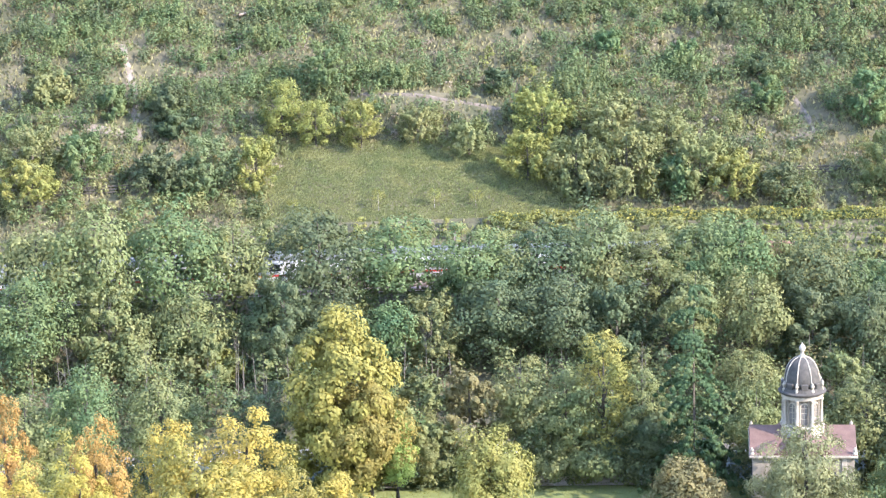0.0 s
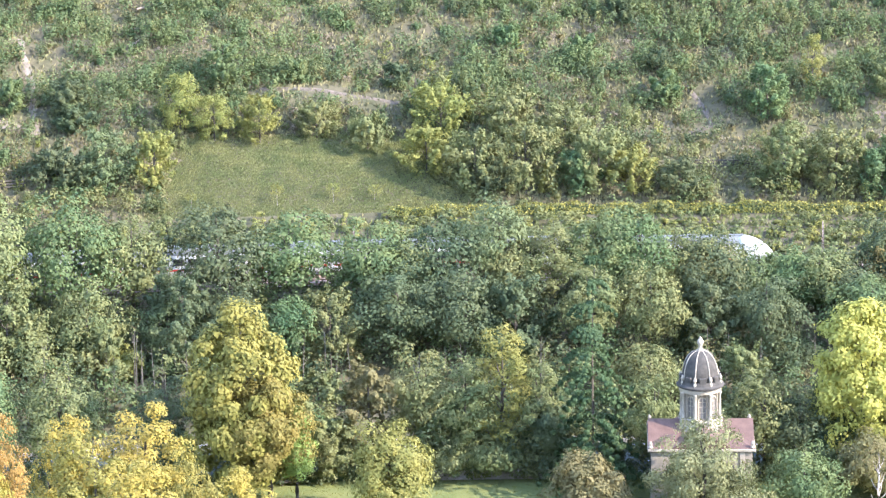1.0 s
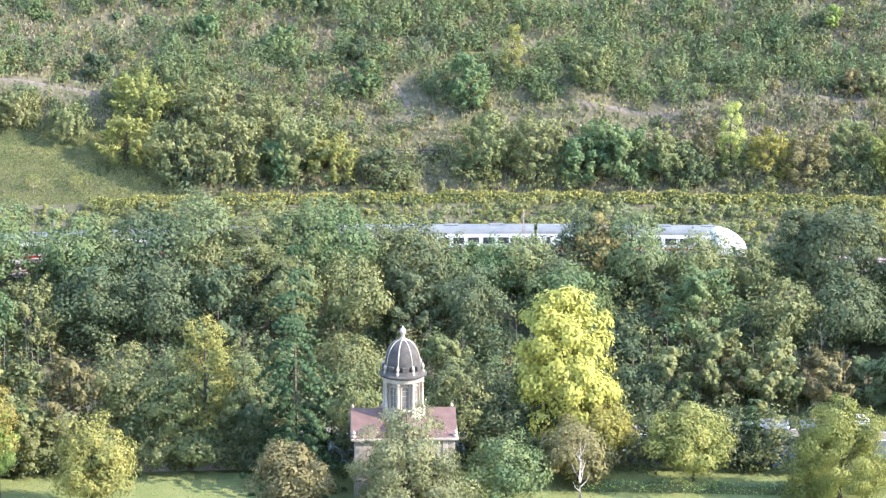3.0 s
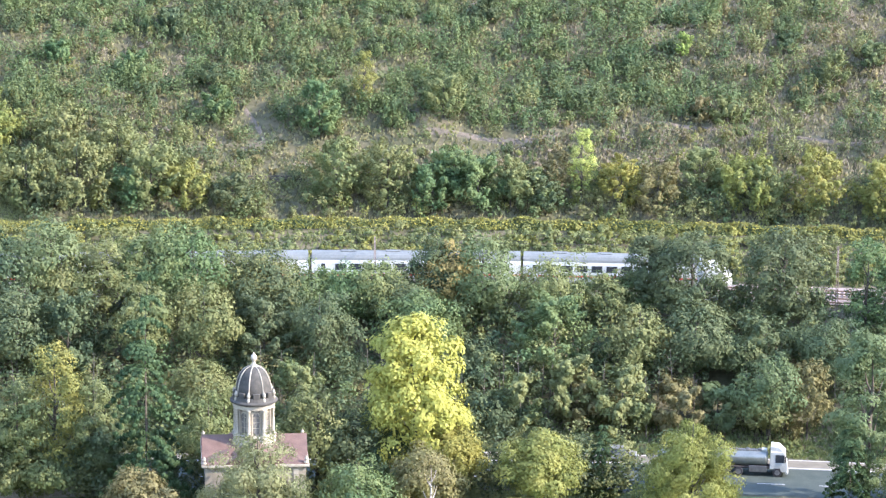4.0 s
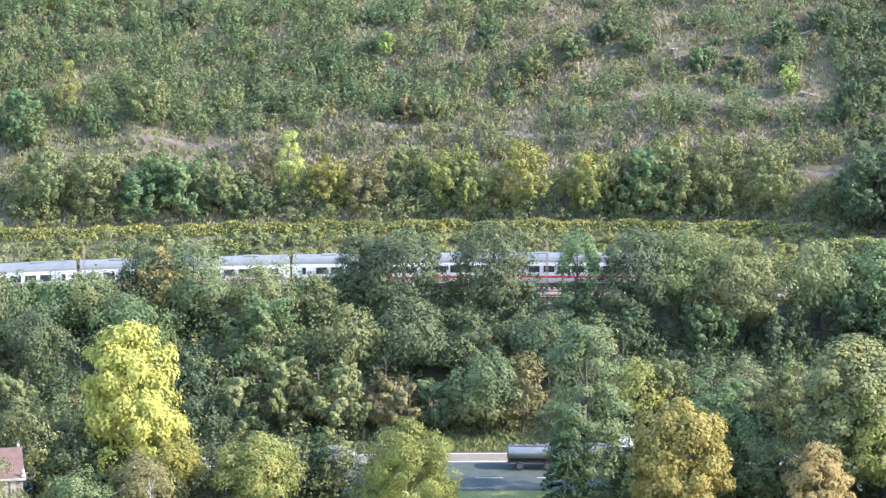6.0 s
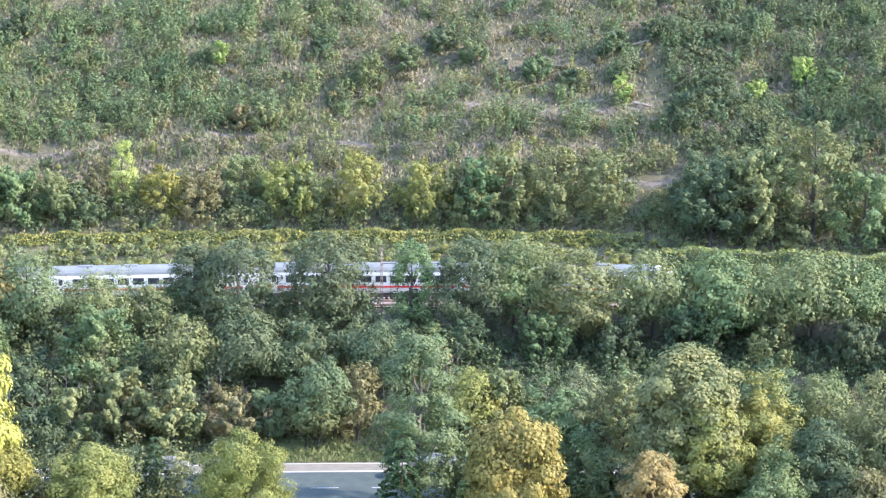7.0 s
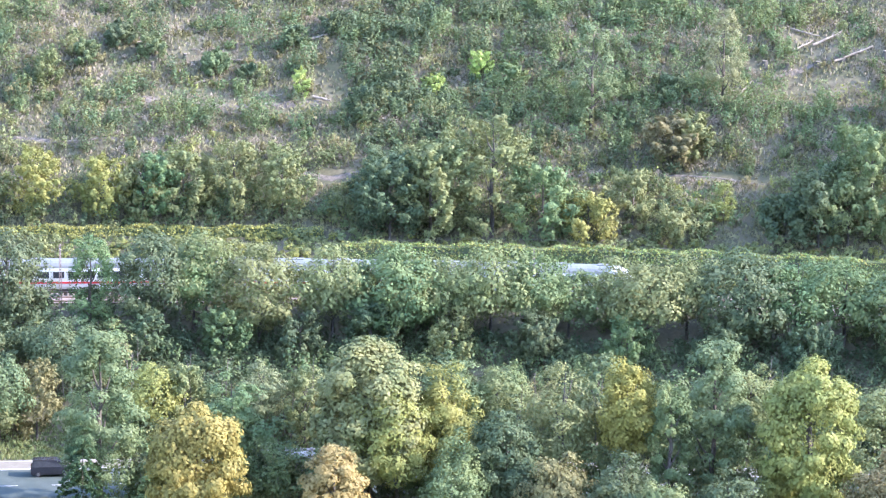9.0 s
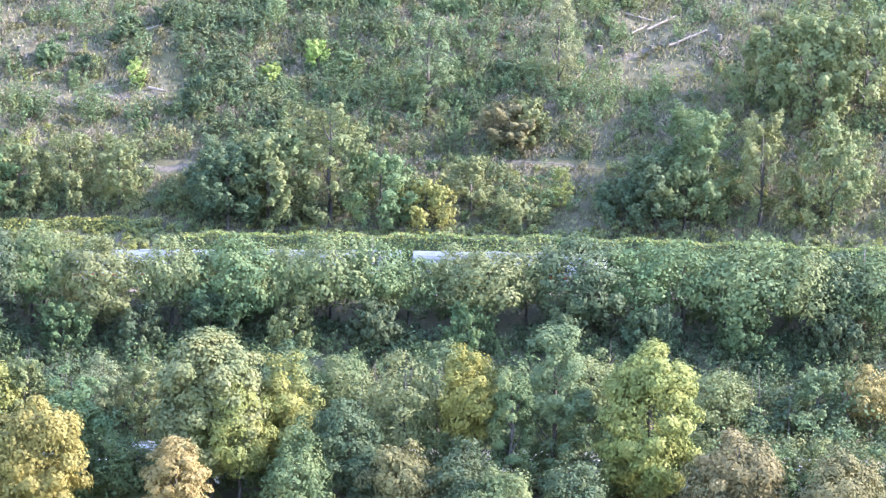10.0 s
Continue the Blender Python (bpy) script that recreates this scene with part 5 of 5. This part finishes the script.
shrubs("olive_shrubs", "olive green shrubs on the hillside", "olive", 800, HX0, HX1, 429.8, 485, 1.6, 2.1, 4,
       lambda x, c: patch(0.05, x + 170, c) + (0.4 if c < 452 else -0.1), 11, 22, 0.13)
shrubs("yellow_shrubs", "yellow-green shrubs on the lower hillside", "yelgreen", 330, HX0, HX1, 429.8, 462, 1.0, 1.8, 5,
       lambda x, c: patch(0.06, x + 270, c) + (0.3 if c < 445 else -0.2), 7, 12)
shrubs("green_shrubs", "dense fresh green shrubs over the upper slope", "green", 520, HX0, 30, 447, 485, 1.9, 2.3, 44,
       lambda x, c: min(1.0, 0.25 + 0.02 * (c - 447)) * west(x), 12, 22, 0.14)
shrubs("dark_shrubs", "dark green shrubs over the upper slope", "dark", 230, HX0, 40, 449, 485, 1.8, 2.4, 45,
       lambda x, c: 0.8 * west(x), 12, 22, 0.14)
shrubs("dark_shrubs", "dark green young plantation on the slope", "dark", 210, 84, 132, 440, 485, 1.5, 2.3, 48,
       lambda x, c: 0.9 if x < 122 else 0.4, 11, 20, 0.14)
shrubs("green_shrubs", "green young plantation on the slope", "green", 170, 84, 150, 438, 485, 1.5, 2.2, 49,
       lambda x, c: 0.9, 11, 20, 0.14)
shrubs("low_shrubs", "low green growth between the taller shrubs", "teal", 700, HX0, 60, 446, 485, 1.2, 1.0, 41,
       lambda x, c: 0.2 + 0.6 * west(x), 6, 10)
shrubs("low_shrubs", "low olive growth between the taller shrubs", "olive", 1000, HX0, HX1, 440, 485, 1.2, 1.0, 42,
       lambda x, c: 0.4 + 0.3 * west(x), 6, 10)
shrubs("brown_shrubs", "brownish withering shrubs on the hillside", "brown", 950, HX0, HX1, 436, 485, 1.2, 1.3, 43,
       lambda x, c: 0.65 - 0.35 * west(x) - 0.2 * east(x), 8, 14, 0.14)
shrubs("dry_brush", "dry brown brushwood and dead stalks on the hillside", "dry", 1500, HX0, HX1, 438, 485, 1.2, 0.75, 6,
       lambda x, c: patch(0.045, x + 370, c) + 0.5 - 0.75 * west(x) - 0.3 * east(x), 8, 12, 0.10)
cover("railway_weeds", "yellow-green weeds and brambles beside the railway", "weeds", "yelgreen", 800, HX0, HX1, 416.2, 428.3, 0.8, 0.9, 0.14, 7,
      lambda x, c: 0.7, 5, 20)
cover("railway_brambles", "olive brambles beside the railway", "brambles", "olive", 1300, HX0, HX1, 415.2, 428.3, 1.0, 1.1, 0.16, 8,
      lambda x, c: 0.8, 5, 20)
gap = lambda x, c: 0.0 if (16 < x < 43 and c < 386) or (x > 46 and c > 386) else 0.9
cover("bank_thicket", "dark green thicket below the trees on the bank", "thicket", "dark", 500, -165, 180, 377.6, 401, 2.3, 4.2, 0.17, 9, gap, 10, 23)
cover("bank_thicket", "olive green thicket on the wooded bank", "thicket", "olive", 240, -165, 180, 377.6, 401, 2.2, 4.4, 0.17, 11, gap, 10, 23)
cover("bank_thicket", "green thicket on the wooded bank", "thicket", "green", 240, -165, 180, 377.6, 401, 2.2, 4.4, 0.17, 12, gap, 10, 23)
cover("bank_thicket", "brown thicket on the wooded bank", "thicket", "brown", 110, -165, 180, 381.5, 390, 1.8, 3.4, 0.15, 13, gap, 10, 20)
shrubs("bank_undergrowth", "dark green ivy and brambles under the trees on the bank", "dark", 1100, 42, 180, 384, 399, 1.9, 1.5, 46, lambda x, c: 0.9, 9, 16, 0.15)
shrubs("bank_undergrowth", "green brambles under the trees on the bank", "green", 160, 42, 180, 384, 396, 1.5, 2.4, 47, lambda x, c: 0.9, 9, 16, 0.15)
cover("lineside_thicket", "olive thicket beside the railway", "thicket", "olive", 150, -165, 180, 400.5, 403.5, 1.8, 3.8, 0.14, 14, lambda x, c: 0.75 * patch(0.09, x, 0), 10, 23)
cover("lineside_thicket", "green thicket beside the railway", "thicket", "green", 170, -165, 180, 400, 403.2, 1.8, 3.9, 0.14, 15, lambda x, c: 0.75 * patch(0.09, x + 55, 0), 10, 23)
roadside = lambda x, c: 0.0 if 21 < x < 41.5 else 0.9
cover("roadside_thicket", "dark green thicket beside the road", "thicket", "dark", 300, -115, 165, 358.2, 361.0, 2.0, 5.0, 0.15, 16, roadside, 12, 27)
cover("roadside_thicket", "olive thicket beside the road", "thicket", "olive", 280, -115, 165, 358.2, 361.0, 1.9, 5.0, 0.15, 17, roadside, 12, 27)
cover("slope_thicket", "olive thicket at the foot of the hillside", "thicket", "olive", 240, HX0, HX1, 429.4, 436, 1.4, 2.6, 0.15, 18, lambda x, c: 0.8, 8, 19)
cover("slope_thicket", "green thicket at the foot of the hillside", "thicket", "green", 200, HX0, HX1, 429.4, 437, 1.5, 2.8, 0.15, 19, lambda x, c: 0.8, 8, 19)
cover("roadside_thicket", "green thicket beside the road", "thicket", "green", 210, 43, 165, 355.5, 360.5, 2.0, 6.0, 0.15, 27, lambda x, c: 0.9, 12, 24)
cover("gully_thicket", "dark green thicket in the gully of the hillside", "thicket", "dark", 170, 84, 97, 438, 480, 1.3, 1.9, 0.15, 28, lambda x, c: 0.9, 7, 24)
cover("verge_weeds", "green weeds on the road verge", "weeds", "green", 420, -20, 165, 376.6, 381, 0.4, 0.5, 0.09, 10, lambda x, c: 0.6, 4, 16)


def blades(name, label, colour, count, x0, x1, c0, c1, size, seed):
    """Grass: upright leaf pieces on the ground."""
    rng = np.random.default_rng(seed)
    x = rng.uniform(x0, x1, count)
    c = rng.uniform(c0, c1, count)
    if name.startswith("hill"):
        ok = np.array([not bare(a, b) for a, b in zip(x, c)]) | ((rng.random(count) < 0.4) & (c > 444))
        x, c = x[ok], c[ok]
        count = len(x)
    y = c - BEND * x * x
    z = np.array([ground_z(a, b) for a, b in zip(x, y)])
    nrm = unit(rng.normal(size=(count, 3)) * np.array((1, 1, 0.6)) + np.array((0.2, -0.4, 0.3)))
    ob = new(name, leaf_mesh(name, np.stack([x, y, z + size * 0.5], 1), nrm, size * (0.5 + rng.random(count)), LEAF[colour], rng, 3, True))
    return tagged(ob, label, "grass", kind="stuff")


blades("meadow_grass", "short straw-green meadow grass on the slope", "olive", 90000, -106, -60, 429.5, 444, 0.10, 20)
blades("hill_grass", "straw-green tall grass over the hillside", "grass", 60000, HX0, HX1, 428.9, 484, 0.27, 21)
blades("hill_stalks", "olive weeds and stalks over the hillside", "grass", 80000, HX0, HX1, 428.9, 484, 0.27, 23)
blades("hill_twigs", "dry brown stalks over the hillside", "dry", 60000, 0, HX1, 436, 484, 0.25, 24)
blades("railway_grass", "olive grass on the railway slope", "olive", 22000, HX0, HX1, 414.6, 428.6, 0.28, 25)
blades("bank_grass", "green grass at the foot of the bank", "olive", 30000, -60, 170, 376.1, 384, 0.24, 26)
blades("lawn_grass", "bright green lawn in the park", "yelgreen", 30000, -110, 60, 346, 361, 0.07, 22)


def hedge(name, label, colours, x0, x1, c, width, height, seed, size=0.14):
    """A long clipped hedge: leaves over a box that follows the valley."""
    top = tagged(new(name), label, "hedge")
    rng = np.random.default_rng(seed)
    for colour, share in colours:
        n = int((x1 - x0) * 60 * share * (1 + height / 2))
        x = rng.uniform(x0, x1, n)
        face = rng.random(n)
        wav = 0.18 * np.sin(x * 1.1) + 0.14 * np.sin(x * 0.47 + 1)
        off = np.where(face < 0.45, rng.uniform(-width / 2, width / 2, n), -width / 2 + rng.normal(0, 0.12, n))
        up = np.where(face < 0.45, height + wav + rng.normal(0, 0.08, n), rng.uniform(0, 1, n) * (height + wav))
        y = c + off - BEND * x * x
        z = np.array([ground_z(a, b) for a, b in zip(x, c - BEND * x * x)]) + up
        base = np.where((face < 0.45)[:, None], np.array((0, 0, 1.0)), np.array((0, -1.0, 0.3)))
        nrm = unit(base + rng.normal(size=(n, 3)) * 0.6)
        part("foliage", leaf_mesh("foliage", np.stack([x, y, z], 1), nrm, size * (0.6 + 0.8 * rng.random(n)), LEAF[colour], rng), LEAF[colour], top)
    b = bmesh.new()
    secs = []
    for i in range(int((x1 - x0) / 3) + 1):
        x = x0 + 3 * i
        y = along(x, c)
        z = ground_z(x, y)
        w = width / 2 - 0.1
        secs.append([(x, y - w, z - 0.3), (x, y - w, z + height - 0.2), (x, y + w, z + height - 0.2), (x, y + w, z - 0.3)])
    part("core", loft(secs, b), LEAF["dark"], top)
    return top


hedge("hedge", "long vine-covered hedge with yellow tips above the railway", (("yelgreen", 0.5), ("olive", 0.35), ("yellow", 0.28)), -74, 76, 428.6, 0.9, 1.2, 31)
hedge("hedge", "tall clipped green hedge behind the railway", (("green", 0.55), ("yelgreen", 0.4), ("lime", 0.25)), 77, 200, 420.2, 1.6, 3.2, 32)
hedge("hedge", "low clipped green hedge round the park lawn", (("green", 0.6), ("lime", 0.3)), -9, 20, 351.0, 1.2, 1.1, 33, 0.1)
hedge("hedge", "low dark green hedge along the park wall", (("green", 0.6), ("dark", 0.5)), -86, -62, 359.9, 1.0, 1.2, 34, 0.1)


# ---- small things on the hill ----
def log(x, c, length, r, turn, label="pale felled log lying on the hillside"):
    o = tagged(new("log"), label, "log", "felled logs")
    b = bmesh.new()
    n = 7
    tube(b, [(length * (i / (n - 1) - 0.5), 0.05 * math.sin(i * 1.3), 0.04 * math.cos(i * 2.1)) for i in range(n)], [r * (1.1 - 0.5 * i / (n - 1)) for i in range(n)], 8)
    part("stem", b, WOOD, o)
    b = bmesh.new()
    tube(b, [(length * 0.15, 0, 0), (length * 0.3, 0.25, r * 2.5)], [r * 0.4, r * 0.2], 6)
    part("branch_stub", b, WOOD, o)
    y = along(x, c)
    dx, dy = 0.5 * length * math.cos(radians(turn)), 0.5 * length * math.sin(radians(turn))
    tilt = math.degrees(math.atan2(ground_z(x + dx, y + dy) - ground_z(x - dx, y - dy), length))
    o.matrix_world = pose(x, y, ground_z(x, y) + r + 0.3, 0, -tilt, turn)
    return o


def slender_stems(count, x0, x1, c0, c1, seed):
    """Thin grey stems of young trees among the thicket, joined into one piece."""
    rr = random.Random(seed)
    b = bmesh.new()
    for i in range(count):
        x, c = rr.uniform(x0, x1), rr.uniform(c0, c1)
        y = along(x, c)
        z, h = ground_z(x, y) - 0.1, rr.uniform(5.0, 8.5)
        lx, ly = rr.uniform(-0.5, 0.5), rr.uniform(-0.5, 0.3)
        tube(b, [(x, y, z), (x + lx * 0.4, y + ly * 0.5, z + h * 0.5), (x + lx, y + ly, z + h)], [0.085, 0.06, 0.02], 5)
        for k in range(4):
            q, t = rr.uniform(0, 6.283), rr.uniform(0.45, 0.9)
            p = (x + lx * t, y + ly * t, z + h * t)
            tube(b, [p, (p[0] + 0.9 * math.cos(q), p[1] + 0.9 * math.sin(q), p[2] + 0.9)], [0.03, 0.008], 4)
    return tagged(new("slender_stems", bm_mesh("slender_stems", b, STEM)), "thin grey-brown stems of young trees on the bank", "saplings", kind="stuff")


STEM = mat("stem_bark", (0.10, 0.092, 0.07), (0.175, 0.16, 0.125), 0.85, 2)
slender_stems(130, -150, 62, 379.5, 388, 51)
slender_stems(60, 60, 165, 379, 386, 52)


def stump(x, c, r):
    o = tagged(new("tree_stump"), "brown tree stump with pale cut top", "tree stump", "stumps on the hillside")
    part("wood", lathe([(r * 1.5, -0.3), (r * 1.15, 0.15), (r, 0.5), (r * 0.97, 0.75)], 12), BARK, o)
    part("cut_face", lathe([(r * 0.9, 0.74), (r * 0.9, 0.765)], 12), WOOD, o, "pale cut face")
    y = along(x, c)
    o.matrix_world = pose(x, y, ground_z(x, y), 0, 0, 30 * r)
    return o


CHALK = mat("chalky_earth", (0.23, 0.20, 0.15), (0.12, 0.108, 0.075), 0.95, 1.2, bump=0.8, vary=0.35)
EARTH = mat("bare_earth", (0.165, 0.138, 0.105), (0.08, 0.074, 0.050), 0.95, 1.6, bump=0.8, vary=0.45)


def path(name, label, pts, width, soil=None):
    """A trodden path, draped on the ground through points (x, c)."""
    v, f = [], []
    fine = []
    for (xa, ca), (xb, cb) in zip(pts, pts[1:]):
        for i in range(8):
            k = i / 8
            fine.append((xa + (xb - xa) * k, ca + (cb - ca) * k))
    fine.append(pts[-1])
    for i, (x, c) in enumerate(fine):
        w = width * (0.7 + 0.5 * noise.noise((x * 0.4, c * 0.4, 2)))
        a, b2 = fine[max(i - 1, 0)], fine[min(i + 1, len(fine) - 1)]
        dx, dc = b2[0] - a[0], b2[1] - a[1]
        l = math.hypot(dx, dc) or 1
        nx, nc = -dc / l, dx / l
        for s in (-0.5, -0.17, 0.17, 0.5):
            px, pc = x + nx * s * w, c + nc * s * w
            py = along(px, pc)
            v.append((px, py, ground_z(px, py) + 0.10 - 0.25 * (abs(s) > 0.4)))
    for i in range(len(fine) - 1):
        for k in range(3):
            f.append((4 * i + k, 4 * i + k + 1, 4 * i + k + 5, 4 * i + k + 4))
    return tagged(new(name, mesh_of(name, v, f, soil or EARTH, True)), label, "path", kind="structure")


path("path_1", "pale bare earth path across the hillside", ((-139, 452), (-134, 451), (-128, 447.5), (-122, 446.5)), 2.9, CHALK)
path("path_2", "pale chalky scar running down the hillside", ((-128, 463), (-127, 460), (-125, 456), (-123.5, 450), (-122, 446)), 1.8, CHALK)
path("path_3", "pale earth bank along a terrace", ((-95, 451.5), (-86, 450.5), (-76, 449), (-70, 447.5)), 1.2)
path("path_4", "pale earth track between the shrubs", ((-38, 452), (-34.5, 447), (-33.5, 444.6), (-37, 443.6)), 1.6)
path("path_5", "pale earth terrace with dry stalks", ((-12, 445.2), (-5, 445), (1, 444.4), (6, 444.8)), 2.0)
path("path_6", "bare brown terrace on the hillside", ((18, 447), (30, 446.2), (46.7, 444.4), (60, 445)), 1.2)
path("path_7", "pale sandy bank beside the hedge", ((75, 441), (79, 440), (84, 440.5)), 2.2)
path("path_8", "pale footpath across the hillside", ((118, 442.5), (123.8, 441.7), (130, 440.8), (136.2, 440.3), (141, 440.6)), 0.8)
path("path_9", "bare brown clearing strewn with cuttings", ((56, 452.5), (66, 452), (74, 453), (80, 453.4)), 3.2)
path("path_10", "bare brown clearing with felled timber", ((126, 455), (134, 457), (146, 463), (154, 466)), 1.8)

for x, c, l, r, a in ((-112, 461.8, 4.2, 0.20, 52), (-112.5, 469, 4.0, 0.18, 40), (132.6, 455.6, 4.0, 0.16, 8), (136, 457, 4.4, 0.18, 38), (134, 456.2, 3.2, 0.12, 20),
                      (147, 469, 4.2, 0.17, -35), (149.5, 467.6, 5.0, 0.18, 15), (152, 464.5, 6, 0.17, 5), (146, 466, 3.5, 0.13, 22), (78.5, 459.5, 3.4, 0.14, 15),
                      (82, 464.5, 3.2, 0.14, 8), (70, 460, 4.4, 0.12, -8), (64, 456, 3.6, 0.10, 12), (73, 454.6, 4.0, 0.10, -5), (-5, 470, 3.2, 0.12, 30),
                      (-17, 474, 4.0, 0.12, 25), (58, 463, 3.6, 0.10, 18), (44, 472, 3.0, 0.1, -20), (80, 453.6, 2.6, 0.2, -30)):
    log(x, c, l, r, a)
for x, c, r in ((62.6, 459.7, 0.32), (58, 458.5, 0.28), (74, 464.3, 0.22), (150.4, 464, 0.38), (147, 463, 0.32), (140, 462, 0.4), (143, 462.3, 0.35), (139, 466, 0.3),
                (156, 464.6, 0.34), (154, 470, 0.3), (66, 457.3, 0.25), (70, 462.5, 0.25), (136, 463, 0.3), (52, 462, 0.26)):
    stump(x, c, r)


def plank_fence(x0, x1, c, rows_n, label):
    o = tagged(new("plank_fence"), label, "fence")
    y = along((x0 + x1) / 2, c)
    z = ground_z((x0 + x1) / 2, y)
    o.matrix_world = pose((x0 + x1) / 2, y, z, 0, 0, turn_at((x0 + x1) / 2))
    w = (x1 - x0) / 2
    n = 5
    for i in range(n):
        x = -w + 2 * w * i / (n - 1)
        part("post", box(x - 0.09, x + 0.09, -0.05, 0.13, -0.6, 0.4 * rows_n + 0.3, 0.02), BARK, o)
    for j in range(rows_n):
        part("board", box(-w - 0.2, w + 0.2, -0.12, -0.05, 0.1 + 0.4 * j, 0.3 + 0.4 * j, 0.015), BARK, o)
    return o


plank_fence(-131, -121, 435.6, 3, "weathered brown timber retaining fence on the slope")
plank_fence(-36, -28, 436.0, 3, "weathered brown timber crib fence among shrubs")

RUST = mat("rusty_steel", (0.22, 0.11, 0.07), (0.15, 0.075, 0.05), 0.8, 2, bump=0.3)
hut = tagged(new("equipment_cabinet"), "rust-brown steel equipment cabinet beside the railway", "cabinet")
hut.matrix_world = pose(-35.6, along(-35.6, 418.6), ground_z(-35.6, along(-35.6, 418.6)) - 0.1, 0, 0, turn_at(-35.6))
part("body", box(-1.6, 1.6, -0.6, 0.6, 0, 1.7, 0.03), RUST, hut)
part("lid", box(-1.7, 1.7, -0.7, 0.7, 1.7, 1.82, 0.03), RUST, hut)
for x in (-0.8, 0.8):
    part("door", box(x - 0.7, x + 0.7, -0.63, -0.6, 0.15, 1.55, 0.01), RUST, hut)

# the stone wall round the park, in courses
park_wall = tagged(new("park_wall"), "low grey stone wall round the park", "wall", kind="structure")
GREYST = mat("grey_stone", (0.24, 0.22, 0.19), (0.33, 0.30, 0.26), 0.9, 1.2, bump=0.5)
stones = [bm_mesh("stone", box(-w / 2, w / 2, -0.2, 0.2, -0.17, 0.17, 0.035), GREYST) for w in (0.95, 1.1, 0.8)]
b = bmesh.new()
loft([[(x, along(x, 359.3) + s, z) for s, z in ((-0.13, -0.2), (-0.13, 1.12), (0.13, 1.12), (0.13, -0.2))] for x in range(-62, -35, 2)], b)
part("core", b, GREYST, park_wall)
for j in range(3):
    x = -62.0 + 0.4 * j
    i = j
    while x < -37:
        o = new("stone", stones[i % 3])
        o.parent = park_wall
        o.matrix_basis = pose(x, along(x, 359.3), 0.17 + 0.36 * j, 0, 0, turn_at(x))
        x += (0.95, 1.1, 0.8)[i % 3] * 0.5 + (0.95, 1.1, 0.8)[(i + 1) % 3] * 0.5 + 0.02
        i += 1


def bench(x, c):
    o = tagged(new("park_bench"), "brown wooden park bench on the lawn", "bench")
    for s in (-0.8, 0.8):
        part("leg", box(s - 0.05, s + 0.05, -0.25, 0.25, -0.02, 0.42, 0.01), BARK, o)
    for k in range(3):
        part("seat_slat", box(-1.0, 1.0, -0.25 + 0.17 * k, -0.12 + 0.17 * k, 0.42, 0.46, 0.01), BARK, o)
        part("back_slat", box(-1.0, 1.0, 0.26, 0.3, 0.5 + 0.15 * k, 0.6 + 0.15 * k, 0.01), BARK, o)
    y = along(x, c)
    o.matrix_world = pose(x, y, ground_z(x, y), 0, 0, 4)


bench(-73.5, 358.4)

# young trees in the meadow
for x, c, h in ((-88.6, 431.4, 2.9), (-81.5, 431.6, 2.6), (-76.2, 431.6, 2.2), (-99.5, 431.6, 1.8)):
    tree(x, along(x, c), h, 1.15, "yelgreen", "bush", 0.5, "in the meadow", pale=True, leaves=700, group="young trees in the meadow")
# a pale-barked tree with bare limbs in the park
tree(-8.3, along(-8.3, 345), 8.6, 2.2, "brown", "tall", 0.55, "in the park", pale=True, leaves=900)


# ---- what moves ----
def motions():
    """The train, the tanker and the two cars; all rows run from start to end."""
    times = [i * 0.5 for i in range(21)]
    for k, car in enumerate(TRAIN):
        rows = []
        for t in times:
            x = -40.0 + 16.9 * t - 13.1 - 26.5 * k
            rows.append((t, pose(x, along(x, RAIL_C), RAIL_Z, 0, 0, turn_at(x))))
        walk(car, rows)
    for thing, x0, v, c, back in ((TRUCK, 1.75, 7.5, 369.9, False), (TRAILER, 1.75 - 8.2, 7.5, 369.9, False),
                                  (VAN, -40.2, 8.4, 370.0, False), (CAR, 137.7, -13.6, 374.0, True)):
        walk(thing, [(t, pose(x0 + v * t, along(x0 + v * t, c), 0.04, 0, 0, turn_at(x0 + v * t) + (180 if back else 0))) for t in times])


motions()
